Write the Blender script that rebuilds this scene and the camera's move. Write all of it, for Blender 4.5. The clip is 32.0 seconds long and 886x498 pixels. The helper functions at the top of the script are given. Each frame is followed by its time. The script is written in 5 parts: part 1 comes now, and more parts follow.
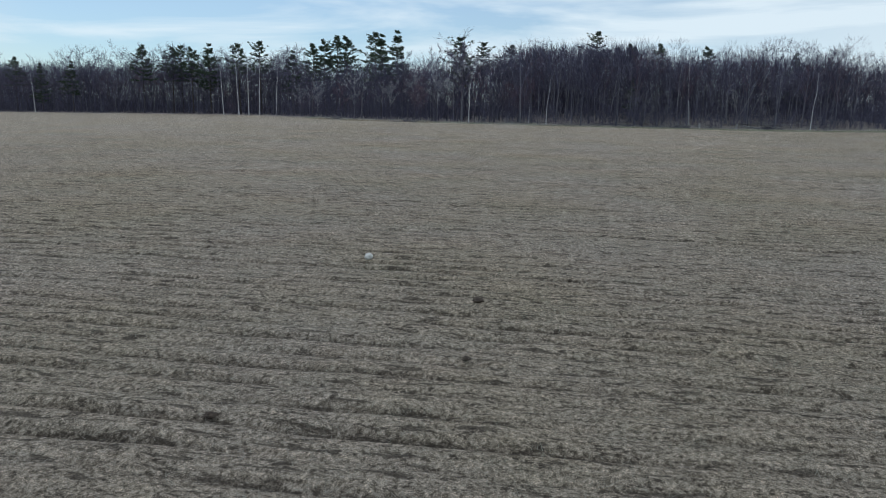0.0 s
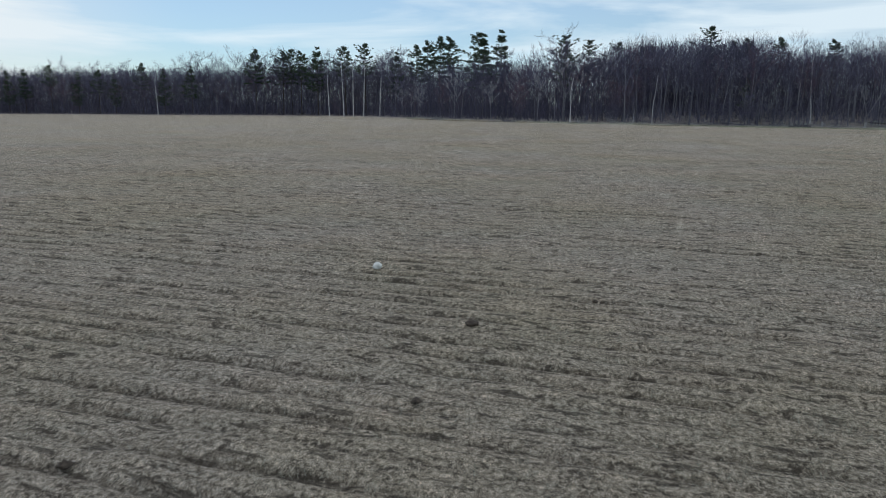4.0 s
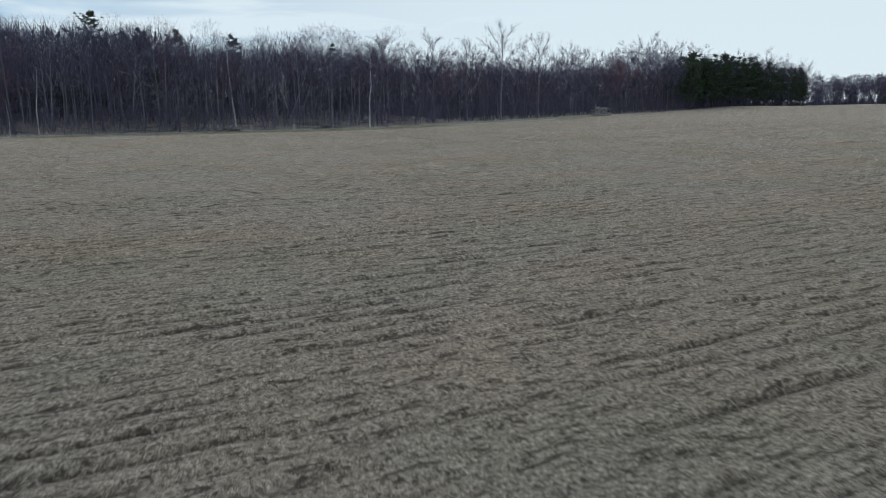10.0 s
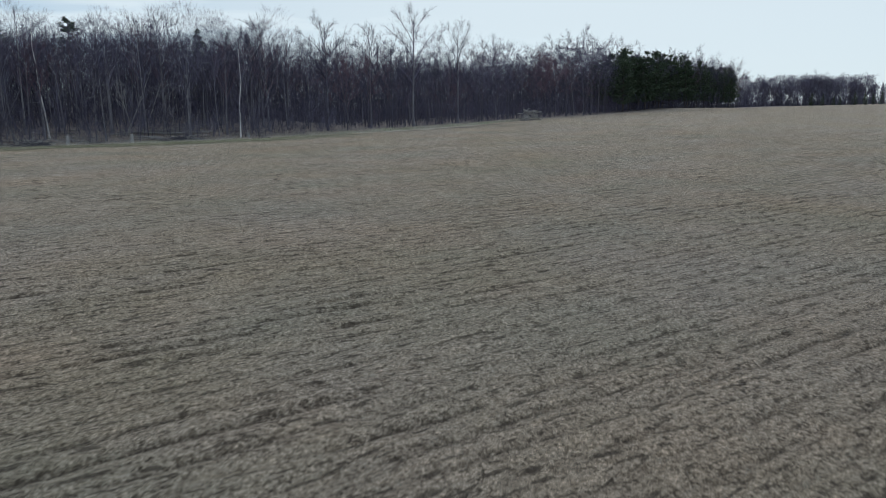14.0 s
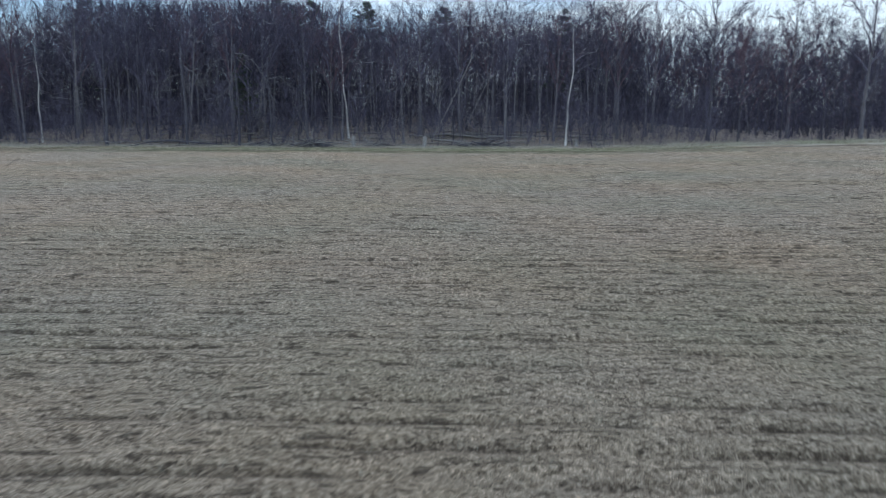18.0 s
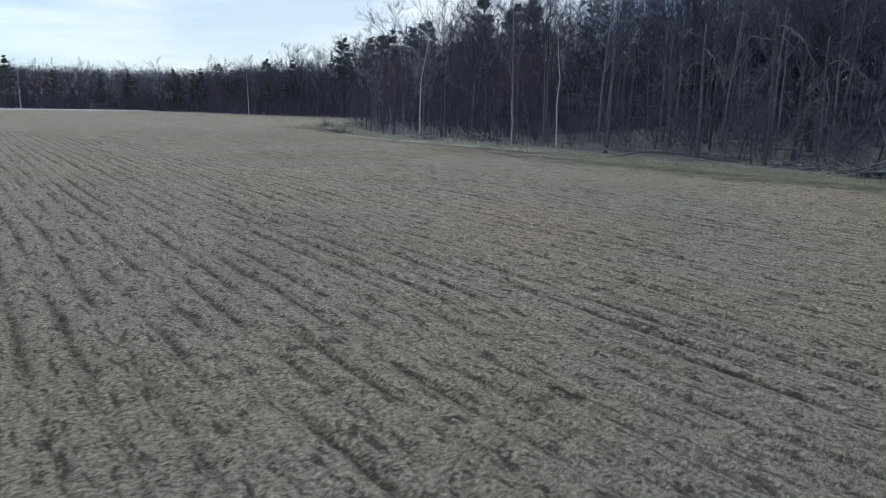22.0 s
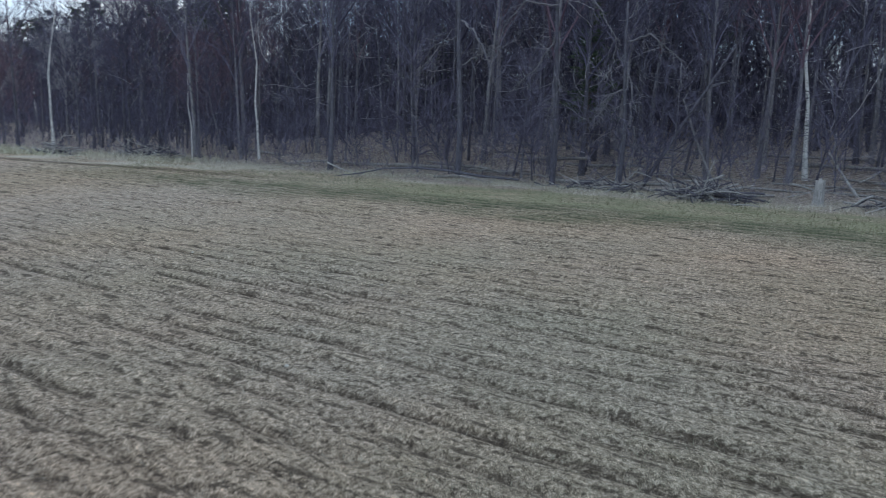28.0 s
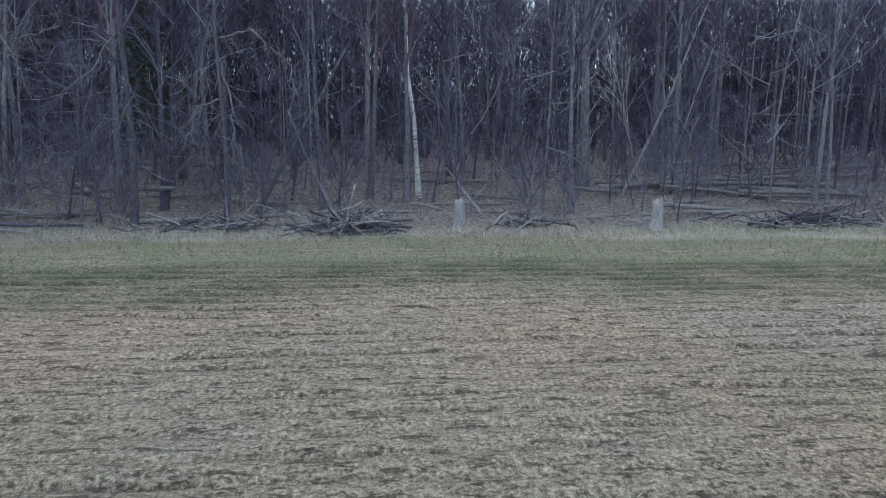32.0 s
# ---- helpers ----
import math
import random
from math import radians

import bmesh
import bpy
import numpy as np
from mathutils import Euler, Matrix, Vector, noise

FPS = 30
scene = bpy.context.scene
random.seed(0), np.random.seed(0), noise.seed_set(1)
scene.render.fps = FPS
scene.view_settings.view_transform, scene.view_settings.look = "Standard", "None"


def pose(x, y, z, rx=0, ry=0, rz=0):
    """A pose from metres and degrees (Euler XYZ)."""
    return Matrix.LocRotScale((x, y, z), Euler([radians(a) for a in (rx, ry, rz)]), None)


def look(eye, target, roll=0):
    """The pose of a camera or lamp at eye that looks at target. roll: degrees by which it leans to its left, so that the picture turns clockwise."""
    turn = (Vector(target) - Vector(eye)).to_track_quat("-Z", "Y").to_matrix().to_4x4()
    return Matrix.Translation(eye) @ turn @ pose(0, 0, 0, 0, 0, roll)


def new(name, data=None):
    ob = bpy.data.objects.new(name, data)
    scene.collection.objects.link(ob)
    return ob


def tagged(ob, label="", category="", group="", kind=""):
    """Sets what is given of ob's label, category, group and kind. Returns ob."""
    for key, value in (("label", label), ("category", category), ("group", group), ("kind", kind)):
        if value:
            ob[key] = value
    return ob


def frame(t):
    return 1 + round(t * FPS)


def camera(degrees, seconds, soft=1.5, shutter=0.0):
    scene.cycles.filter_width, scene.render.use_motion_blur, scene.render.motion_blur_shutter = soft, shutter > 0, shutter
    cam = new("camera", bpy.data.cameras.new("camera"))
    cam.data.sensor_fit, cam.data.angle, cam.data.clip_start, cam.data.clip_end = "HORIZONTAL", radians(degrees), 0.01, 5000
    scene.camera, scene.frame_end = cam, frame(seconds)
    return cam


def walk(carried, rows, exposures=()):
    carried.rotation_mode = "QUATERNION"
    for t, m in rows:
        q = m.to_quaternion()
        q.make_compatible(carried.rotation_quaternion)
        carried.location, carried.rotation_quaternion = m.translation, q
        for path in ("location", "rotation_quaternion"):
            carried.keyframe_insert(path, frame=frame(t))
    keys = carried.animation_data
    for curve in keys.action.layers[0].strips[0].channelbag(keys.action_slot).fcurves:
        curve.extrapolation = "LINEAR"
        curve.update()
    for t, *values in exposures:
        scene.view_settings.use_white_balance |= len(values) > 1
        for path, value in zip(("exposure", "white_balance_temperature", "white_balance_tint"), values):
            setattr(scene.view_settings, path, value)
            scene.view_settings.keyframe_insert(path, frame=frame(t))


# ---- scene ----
cam = camera(63.0, 32.0, 1.0, 0.2)
PATH = [
    (0, (-0.331, -0.332, 4.394), (-0.295, 1.629, 4.005), 1.2),
    (0.5, (0.455, -0.608, 4.498), (0.398, 1.353, 4.107), 1.1),
    (1, (1.327, -0.652, 4.529), (1.178, 1.303, 4.137), 1.0),
    (1.5, (2.215, -0.695, 4.575), (1.973, 1.251, 4.182), 1.0),
    (2, (2.832, -0.852, 4.636), (2.507, 1.082, 4.243), 1.1),
    (2.5, (2.95, -0.725, 4.599), (2.602, 1.205, 4.207), 1.0),
    (4.5, (1.32, 4.124, 4.131), (1.184, 6.081, 3.743), 0.5),
    (5, (0.588, 6.545, 4.117), (0.633, 8.507, 3.733), 0.6),
    (5.5, (-0.036, 8.927, 4.154), (0.159, 10.881, 3.772), 0.6),
    (6, (-0.528, 11.348, 4.149), (-0.192, 13.282, 3.767), 0.3),
    (6.5, (-0.997, 13.878, 4.221), (-0.527, 15.783, 3.837), 0.2),
    (7, (-1.204, 16.984, 4.223), (-0.6, 18.852, 3.84), 0.1),
    (7.5, (-0.87, 20.365, 4.084), (-0.093, 22.167, 3.703), -0.1),
    (8, (-0.84, 24.475, 4.191), (0.088, 26.204, 3.808), -0.3),
    (8.5, (-0.385, 28.881, 4.215), (0.623, 30.566, 3.833), -0.3),
    (9, (0.404, 33.482, 4.167), (1.487, 35.12, 3.786), -0.4),
    (9.5, (1.473, 37.799, 4.193), (2.633, 39.383, 3.812), -0.5),
    (10, (2.921, 42.089, 4.219), (4.154, 43.617, 3.838), -0.5),
    (10.5, (4.93, 46.458, 4.257), (6.235, 47.924, 3.875), -0.6),
    (11, (7.452, 50.655, 4.295), (8.822, 52.061, 3.913), -0.6),
    (11.5, (10.516, 54.677, 4.326), (11.913, 56.056, 3.945), -0.6),
    (12, (13.875, 58.623, 4.493), (15.29, 59.984, 4.112), -0.6),
    (12.5, (17.415, 61.765, 4.609), (18.847, 63.108, 4.228), -0.6),
    (13, (21.086, 64.35, 4.693), (22.525, 65.686, 4.314), -0.5),
    (13.5, (24.921, 66.712, 4.802), (26.352, 68.056, 4.42), -0.5),
    (14, (28.67, 68.89, 4.823), (30.073, 70.263, 4.442), -0.5),
    (14.5, (32.653, 71.093, 4.762), (34.037, 72.487, 4.382), -0.6),
    (16.5, (51.131, 81.059, 4.082), (52.032, 82.807, 3.717), -0.3),
    (17, (55.48, 84.905, 4.347), (56.24, 86.717, 3.973), -0.7),
    (17.5, (59.125, 89.141, 4.083), (59.74, 91.008, 3.718), 0.2),
    (18, (63.069, 93.797, 4.129), (63.407, 95.734, 3.761), 0.4),
    (18.5, (66.52, 98.031, 4.263), (66.56, 99.996, 3.891), 0.1),
    (19, (69.515, 102.38, 4.361), (69.273, 104.329, 3.983), 0.3),
    (19.5, (72.06, 106.699, 4.358), (71.549, 108.596, 3.982), 0.5),
    (20, (74.053, 110.77, 4.394), (73.307, 112.586, 4.015), 0.8),
    (20.5, (75.47, 114.816, 4.381), (74.526, 116.537, 4.0), 1.1),
    (21, (76.365, 118.626, 4.371), (75.244, 120.237, 3.987), 1.4),
    (21.5, (76.822, 122.303, 4.397), (75.556, 123.801, 4.008), 1.4),
    (22, (76.808, 125.864, 4.41), (75.44, 127.27, 4.017), 1.5),
    (22.5, (76.454, 129.249, 4.438), (74.993, 130.557, 4.045), 1.5),
    (23, (76.007, 132.188, 4.48), (74.48, 133.419, 4.09), 1.5),
    (23.5, (75.763, 134.279, 4.499), (74.216, 135.484, 4.107), 1.5),
    (24, (75.801, 135.395, 4.492), (74.239, 136.58, 4.098), 1.5),
    (24.5, (75.968, 135.984, 4.503), (74.402, 137.162, 4.101), 1.4),
    (26.5, (70.425, 140.241, 3.919), (69.049, 141.638, 3.526), 1.5),
    (27, (68.188, 142.11, 3.943), (66.951, 143.634, 3.559), 1.6),
    (27.5, (66.026, 143.927, 3.96), (65.017, 145.613, 3.585), 1.5),
    (28, (64.128, 145.585, 3.998), (63.378, 147.403, 3.631), 1.4),
    (28.5, (62.576, 147.016, 4.043), (62.096, 148.924, 3.682), 1.1),
    (29, (61.326, 148.213, 4.114), (61.106, 150.169, 3.757), 1.0),
    (29.5, (60.361, 149.163, 4.186), (60.374, 151.132, 3.834), 0.8),
    (30, (59.63, 150.075, 4.233), (59.736, 152.042, 3.885), 0.7),
    (30.5, (59.143, 150.985, 4.273), (59.326, 152.947, 3.929), 0.6),
    (31, (58.793, 151.991, 4.306), (59.106, 153.937, 3.967), 0.6),
    (31.5, (58.556, 153.003, 4.368), (58.987, 154.927, 4.033), 0.6),
    (32, (58.366, 154.177, 4.349), (58.885, 156.081, 4.024), 0.5),
]
EXPOSURES = [(0, -0.05, 6200, 12.5), (14, -0.1, 6300, 12.5), (17, 0.22, 6200, 12.5), (18.5, 0.34, 5950, 12.5), (20, 0.36, 5950, 12.5), (23, 0.02, 6050, 12.5), (24.5, 0.02, 6000, 12.5), (26, 0.12, 6000, 12.5), (28, 0.48, 6000, 13), (30, 0.66, 6000, 13), (32, 0.82, 5950, 13.5)]
walk(cam, [(t, look(eye, target, roll)) for t, eye, target, roll in PATH], EXPOSURES)

# ---- world, sun ----
SUN_ELEV, SUN_BEARING = radians(48.0), radians(38.0)  # bearing counted to the left of +y
world = bpy.data.worlds.new("dusk_sky")
scene.world = world
world.use_nodes = True
wt = world.node_tree
wt.nodes.clear()


def wnode(kind, **kw):
    n = wt.nodes.new(kind)
    for k, v in kw.items():
        n.inputs[k].default_value = v
    return n


w_out = wnode("ShaderNodeOutputWorld")
w_bg = wnode("ShaderNodeBackground", Strength=1.0)
w_sky = wnode("ShaderNodeTexSky")
w_sky.sky_type = "NISHITA"
w_sky.sun_disc = False
w_sky.sun_elevation = SUN_ELEV
w_sky.sun_rotation = -SUN_BEARING
w_sky.altitude = 100.0
w_sky.air_density, w_sky.dust_density, w_sky.ozone_density = 1.0, 0.1, 2.4
w_co = wnode("ShaderNodeTexCoord")
w_map = wnode("ShaderNodeMapping")
w_map.inputs["Scale"].default_value = (1.3, 1.3, 9.0)
w_map.inputs["Rotation"].default_value = (0.0, 0.0, 0.5)
w_noise = wnode("ShaderNodeTexNoise", Scale=1.7, Detail=6.0, Roughness=0.55, Distortion=0.4)
w_ramp = wnode("ShaderNodeValToRGB")
w_ramp.color_ramp.elements[0].position, w_ramp.color_ramp.elements[1].position = 0.43, 0.60
w_str = wnode("ShaderNodeMix")
w_str.data_type, w_str.blend_type = "RGBA", "MULTIPLY"
w_str.inputs[0].default_value = 1.0
w_str.inputs[7].default_value = (0.058, 0.076, 0.086, 1)
w_mix = wnode("ShaderNodeMix")
w_mix.data_type = "RGBA"
w_mix.inputs[7].default_value = (0.81, 0.925, 0.95, 1)
w_fac = wnode("ShaderNodeMath")
w_fac.operation = "MULTIPLY"
w_fac.inputs[1].default_value = 0.9
w_ramp.color_ramp.elements[0].color = (0.34, 0.34, 0.34, 1)
link = wt.links.new
link(w_co.outputs["Generated"], w_map.inputs["Vector"])
link(w_map.outputs["Vector"], w_noise.inputs["Vector"])
link(w_noise.outputs["Fac"], w_ramp.inputs["Fac"])
# a thin veil of haze opposite the sunset
w_east = wnode("ShaderNodeVectorMath")
w_east.operation = "DOT_PRODUCT"
w_east.inputs[1].default_value = (0.86, 0.5, 0.0)
w_veil = wnode("ShaderNodeValToRGB")
w_veil.color_ramp.interpolation = "EASE"
w_veil.color_ramp.elements[0].position, w_veil.color_ramp.elements[1].position = 0.45, 1.0
w_veil.color_ramp.elements[0].color, w_veil.color_ramp.elements[1].color = (0, 0, 0, 1), (1.0, 1.0, 1.0, 1)
w_sum = wnode("ShaderNodeMath")
w_sum.operation = "MAXIMUM"
link(w_co.outputs["Generated"], w_east.inputs[0])
link(w_east.outputs["Value"], w_veil.inputs["Fac"])
link(w_ramp.outputs["Color"], w_sum.inputs[0])
link(w_veil.outputs["Color"], w_sum.inputs[1])
link(w_sum.outputs[0], w_fac.inputs[0])
link(w_sky.outputs["Color"], w_str.inputs[6])
link(w_str.outputs[2], w_mix.inputs[6])
link(w_fac.outputs[0], w_mix.inputs[0])
# the glow that the sunk sun leaves low in the sky
GLOW_BEARING = radians(51.0)
w_dot = wnode("ShaderNodeVectorMath")
w_dot.operation = "DOT_PRODUCT"
w_dot.inputs[1].default_value = (-math.sin(GLOW_BEARING) * 0.99, math.cos(GLOW_BEARING) * 0.99, 0.1)
w_glow = wnode("ShaderNodeValToRGB")
w_glow.color_ramp.interpolation = "EASE"
w_glow.color_ramp.elements[0].position, w_glow.color_ramp.elements[1].position = 0.90, 0.995
w_glow.color_ramp.elements[0].color, w_glow.color_ramp.elements[1].color = (0, 0, 0, 1), (0.30, 0.30, 0.30, 1)
w_warm = wnode("ShaderNodeMix")
w_warm.data_type = "RGBA"
w_warm.inputs[7].default_value = (1.0, 0.91, 0.80, 1)
link(w_co.outputs["Generated"], w_dot.inputs[0])
link(w_dot.outputs["Value"], w_glow.inputs["Fac"])
link(w_glow.outputs["Color"], w_warm.inputs[0])
link(w_mix.outputs[2], w_warm.inputs[6])
link(w_warm.outputs[2], w_bg.inputs["Color"])
link(w_bg.outputs["Background"], w_out.inputs["Surface"])

sun_data = bpy.data.lights.new("sun", "SUN")
sun_data.energy, sun_data.angle, sun_data.color = 0.5, radians(40.0), (1.0, 0.95, 0.89)
sun = new("sun", sun_data)
SUN_DIR = Vector((-math.sin(SUN_BEARING) * math.cos(SUN_ELEV), math.cos(SUN_BEARING) * math.cos(SUN_ELEV), math.sin(SUN_ELEV)))
sun.matrix_world = look((0, 0, 60), Vector((0, 0, 60)) - SUN_DIR)

# ---- materials ----


class Mat:
    """A node material with a few short ways to wire it."""

    def __init__(self, name, rough=0.8, metal=0.0):
        self.m = bpy.data.materials.new(name)
        self.m.use_nodes = True
        self.t = self.m.node_tree
        self.b = self.t.nodes["Principled BSDF"]
        self.b.inputs["Roughness"].default_value = rough
        self.b.inputs["Metallic"].default_value = metal
        self.co = self.t.nodes.new("ShaderNodeTexCoord")
        self.obj = self.co.outputs["Object"]

    def put(self, a, b):
        self.t.links.new(a, b)

    def scaled(self, sx, sy, sz, rot=0.0, vec=None):
        n = self.t.nodes.new("ShaderNodeMapping")
        n.inputs["Scale"].default_value = (sx, sy, sz)
        n.inputs["Rotation"].default_value = (0, 0, rot)
        self.put(vec or self.obj, n.inputs["Vector"])
        return n.outputs["Vector"]

    def noise(self, scale, detail=4.0, rough=0.55, vec=None, dist=0.0):
        n = self.t.nodes.new("ShaderNodeTexNoise")
        n.inputs["Scale"].default_value, n.inputs["Detail"].default_value = scale, detail
        n.inputs["Roughness"].default_value, n.inputs["Distortion"].default_value = rough, dist
        self.put(vec or self.obj, n.inputs["Vector"])
        return n.outputs["Fac"]

    def ramp(self, fac, *stops):
        n = self.t.nodes.new("ShaderNodeValToRGB")
        e = n.color_ramp.elements
        while len(e) < len(stops):
            e.new(0.5)
        for k, (p, c) in zip(e, stops):
            k.position = p
            k.color = (*c, 1) if len(c) == 3 else c
        self.put(fac, n.inputs["Fac"])
        return n.outputs["Color"]

    def mix(self, fac, a, b, blend="MIX"):
        n = self.t.nodes.new("ShaderNodeMix")
        n.data_type, n.blend_type = "RGBA", blend
        for sock, v in ((n.inputs[0], fac), (n.inputs[6], a), (n.inputs[7], b)):
            if isinstance(v, (int, float)):
                sock.default_value = v
            elif isinstance(v, tuple):
                sock.default_value = (*v, 1)
            else:
                self.put(v, sock)
        return n.outputs[2]

    def calc(self, op, a, b=0.0):
        n = self.t.nodes.new("ShaderNodeMath")
        n.operation = op
        n.use_clamp = op in ("MULTIPLY", "ADD", "SUBTRACT")
        for sock, v in ((n.inputs[0], a), (n.inputs[1], b)):
            if isinstance(v, (int, float)):
                sock.default_value = v
            else:
                self.put(v, sock)
        return n.outputs[0]

    def attr(self, name):
        n = self.t.nodes.new("ShaderNodeAttribute")
        n.attribute_name = name
        return n.outputs["Fac"]

    def rand(self):
        return self.t.nodes.new("ShaderNodeObjectInfo").outputs["Random"]

    def island(self):
        return self.t.nodes.new("ShaderNodeNewGeometry").outputs["Random Per Island"]

    def bump(self, height, strength=0.5, dist=0.02):
        n = self.t.nodes.new("ShaderNodeBump")
        n.inputs["Strength"].default_value, n.inputs["Distance"].default_value = strength, dist
        self.put(height, n.inputs["Height"])
        self.put(n.outputs["Normal"], self.b.inputs["Normal"])

    def done(self, color):
        if isinstance(color, tuple):
            self.b.inputs["Base Color"].default_value = (*color, 1)
        else:
            self.put(color, self.b.inputs["Base Color"])
        self.b.inputs["Specular IOR Level"].default_value = 0.2
        return self.m


ROW_TURN = radians(-11.0)  # the drill rows run at this angle to +x


def field_material():
    k = Mat("field_stubble", 0.95)
    along = k.scaled(1, 1, 1, -ROW_TURN)
    stretched = k.scaled(1.05, 0.95, 1.0, 0.0, along)
    fine = k.noise(12.0, 9.0, 0.74, stretched, 0.4)
    blades = k.noise(40.0, 5.0, 0.8, stretched)
    clump = k.noise(3.2, 6.0, 0.66, k.scaled(0.75, 1.3, 1.0, 0.0, along), 0.8)
    curl = k.noise(44.0, 3.0, 0.6, stretched, 2.6)
    strand = k.ramp(curl, (0.38, (0.36, 0.35, 0.34)), (0.475, (0.95, 0.94, 0.93)), (0.53, (1.24, 1.23, 1.21)), (0.62, (1.95, 1.93, 1.88)))
    broad = k.noise(0.09, 4.0, 0.6)
    tint = k.noise(0.085, 4.0, 0.6)
    mess = k.calc("ADD", k.calc("MULTIPLY", fine, 0.6), k.calc("MULTIPLY", blades, 0.4))
    straw = k.ramp(mess, (0.40, (0.080, 0.064, 0.050)), (0.46, (0.222, 0.184, 0.147)), (0.505, (0.375, 0.318, 0.262)), (0.575, (0.60, 0.525, 0.445)))
    green = k.ramp(mess, (0.39, (0.054, 0.056, 0.038)), (0.47, (0.198, 0.193, 0.140)), (0.59, (0.49, 0.465, 0.37)))
    c = k.mix(k.ramp(broad, (0.40, (0, 0, 0)), (0.70, (0.6, 0.6, 0.6))), straw, green)
    c = k.mix(k.ramp(tint, (0.36, (0, 0, 0)), (0.70, (1, 1, 1))), c, (1.08, 0.98, 0.88), "MULTIPLY")
    c = k.mix(1.0, c, strand, "MULTIPLY")
    # bare soil in the gaps; its dark tone also paints their shade
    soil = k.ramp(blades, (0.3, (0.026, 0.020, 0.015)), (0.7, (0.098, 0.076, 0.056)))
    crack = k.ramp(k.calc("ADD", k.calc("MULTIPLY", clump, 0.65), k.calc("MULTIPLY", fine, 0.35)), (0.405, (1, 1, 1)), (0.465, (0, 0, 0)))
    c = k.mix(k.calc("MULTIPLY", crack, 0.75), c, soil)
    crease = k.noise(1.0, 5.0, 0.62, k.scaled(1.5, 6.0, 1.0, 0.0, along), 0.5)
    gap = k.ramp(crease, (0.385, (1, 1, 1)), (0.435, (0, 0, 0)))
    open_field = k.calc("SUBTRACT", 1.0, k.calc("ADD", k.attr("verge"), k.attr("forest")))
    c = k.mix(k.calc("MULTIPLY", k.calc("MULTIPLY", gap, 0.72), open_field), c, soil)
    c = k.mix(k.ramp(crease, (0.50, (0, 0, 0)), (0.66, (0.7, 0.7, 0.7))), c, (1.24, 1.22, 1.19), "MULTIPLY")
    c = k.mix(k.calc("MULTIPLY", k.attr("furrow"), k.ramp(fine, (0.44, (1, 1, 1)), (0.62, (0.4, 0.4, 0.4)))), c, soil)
    verge = k.ramp(mess, (0.36, (0.060, 0.062, 0.034)), (0.47, (0.200, 0.204, 0.122)), (0.60, (0.47, 0.46, 0.33)))
    drill = k.ramp(mess, (0.36, (0.016, 0.021, 0.012)), (0.47, (0.060, 0.074, 0.040)), (0.61, (0.24, 0.25, 0.16)))
    lush = k.ramp(k.noise(0.5, 5.0, 0.6), (0.35, (0.4, 0.45, 0.45)), (0.6, (1, 1, 1)))
    c = k.mix(k.calc("MULTIPLY", k.attr("verge"), lush), c, verge)
    c = k.mix(k.calc("MULTIPLY", k.attr("drill"), lush), c, drill)
    pale = k.ramp(mess, (0.36, (0.115, 0.100, 0.078)), (0.47, (0.40, 0.36, 0.295)), (0.60, (0.72, 0.67, 0.57)))
    c = k.mix(k.attr("fringe"), c, pale)
    litter = k.ramp(k.noise(5.0, 9.0, 0.75), (0.34, (0.060, 0.047, 0.040)), (0.46, (0.235, 0.195, 0.172)), (0.62, (0.52, 0.46, 0.42)))
    c = k.mix(k.attr("forest"), c, litter)
    relief = k.calc("ADD", k.calc("ADD", k.calc("MULTIPLY", mess, 0.30), k.calc("MULTIPLY", clump, 0.34)), k.calc("MULTIPLY", curl, 0.11))
    k.bump(k.calc("ADD", relief, k.calc("MULTIPLY", crease, 0.25)), 1.0, 0.22)
    return k.done(c)


def bark_material(name, dark, light, scale=1.0, rough=0.95):
    k = Mat(name, rough)
    v = k.scaled(7 * scale, 7 * scale, 1.2 * scale)
    n = k.noise(2.0, 7.0, 0.7, v)
    moss = k.noise(0.8, 4.0, 0.6)
    c = k.ramp(n, (0.32, dark), (0.68, light))
    c = k.mix(k.calc("MULTIPLY", k.ramp(moss, (0.5, (0, 0, 0)), (0.75, (1, 1, 1))), 0.4), c, (0.10, 0.105, 0.075))
    c = k.mix(k.calc("MULTIPLY", k.rand(), 0.5), c, (0.55, 0.52, 0.56), "MULTIPLY")
    k.bump(n, 0.6, 0.02)
    return k.done(c)


def birch_material():
    k = Mat("birch_bark", 0.7)
    bands = k.noise(1.6, 6.0, 0.75, k.scaled(1.2, 1.2, 6.0))
    c = k.ramp(bands, (0.37, (0.05, 0.047, 0.048)), (0.43, (0.54, 0.53, 0.53)), (0.6, (0.80, 0.79, 0.78)))
    k.bump(bands, 0.4, 0.01)
    return k.done(c)


def pale_bark_material():
    k = Mat("pale_dead_wood", 0.85)
    n = k.noise(2.0, 6.0, 0.7, k.scaled(8, 8, 1.0))
    c = k.ramp(n, (0.3, (0.15, 0.145, 0.145)), (0.62, (0.44, 0.43, 0.425)), (0.8, (0.62, 0.61, 0.60)))
    k.bump(n, 0.7, 0.02)
    return k.done(c)


def twig_material(name, a, b):
    k = Mat(name, 0.9)
    c = k.mix(k.island(), a, b)
    c = k.mix(k.calc("MULTIPLY", k.rand(), 0.5), c, (0.55, 0.5, 0.58), "MULTIPLY")
    return k.done(c)


def needle_material():
    k = Mat("pine_needles", 0.75)
    c = k.mix(k.island(), (0.034, 0.054, 0.036), (0.112, 0.148, 0.092))
    c = k.mix(k.calc("MULTIPLY", k.rand(), 0.4), c, (0.6, 0.72, 0.75), "MULTIPLY")
    return k.done(c)


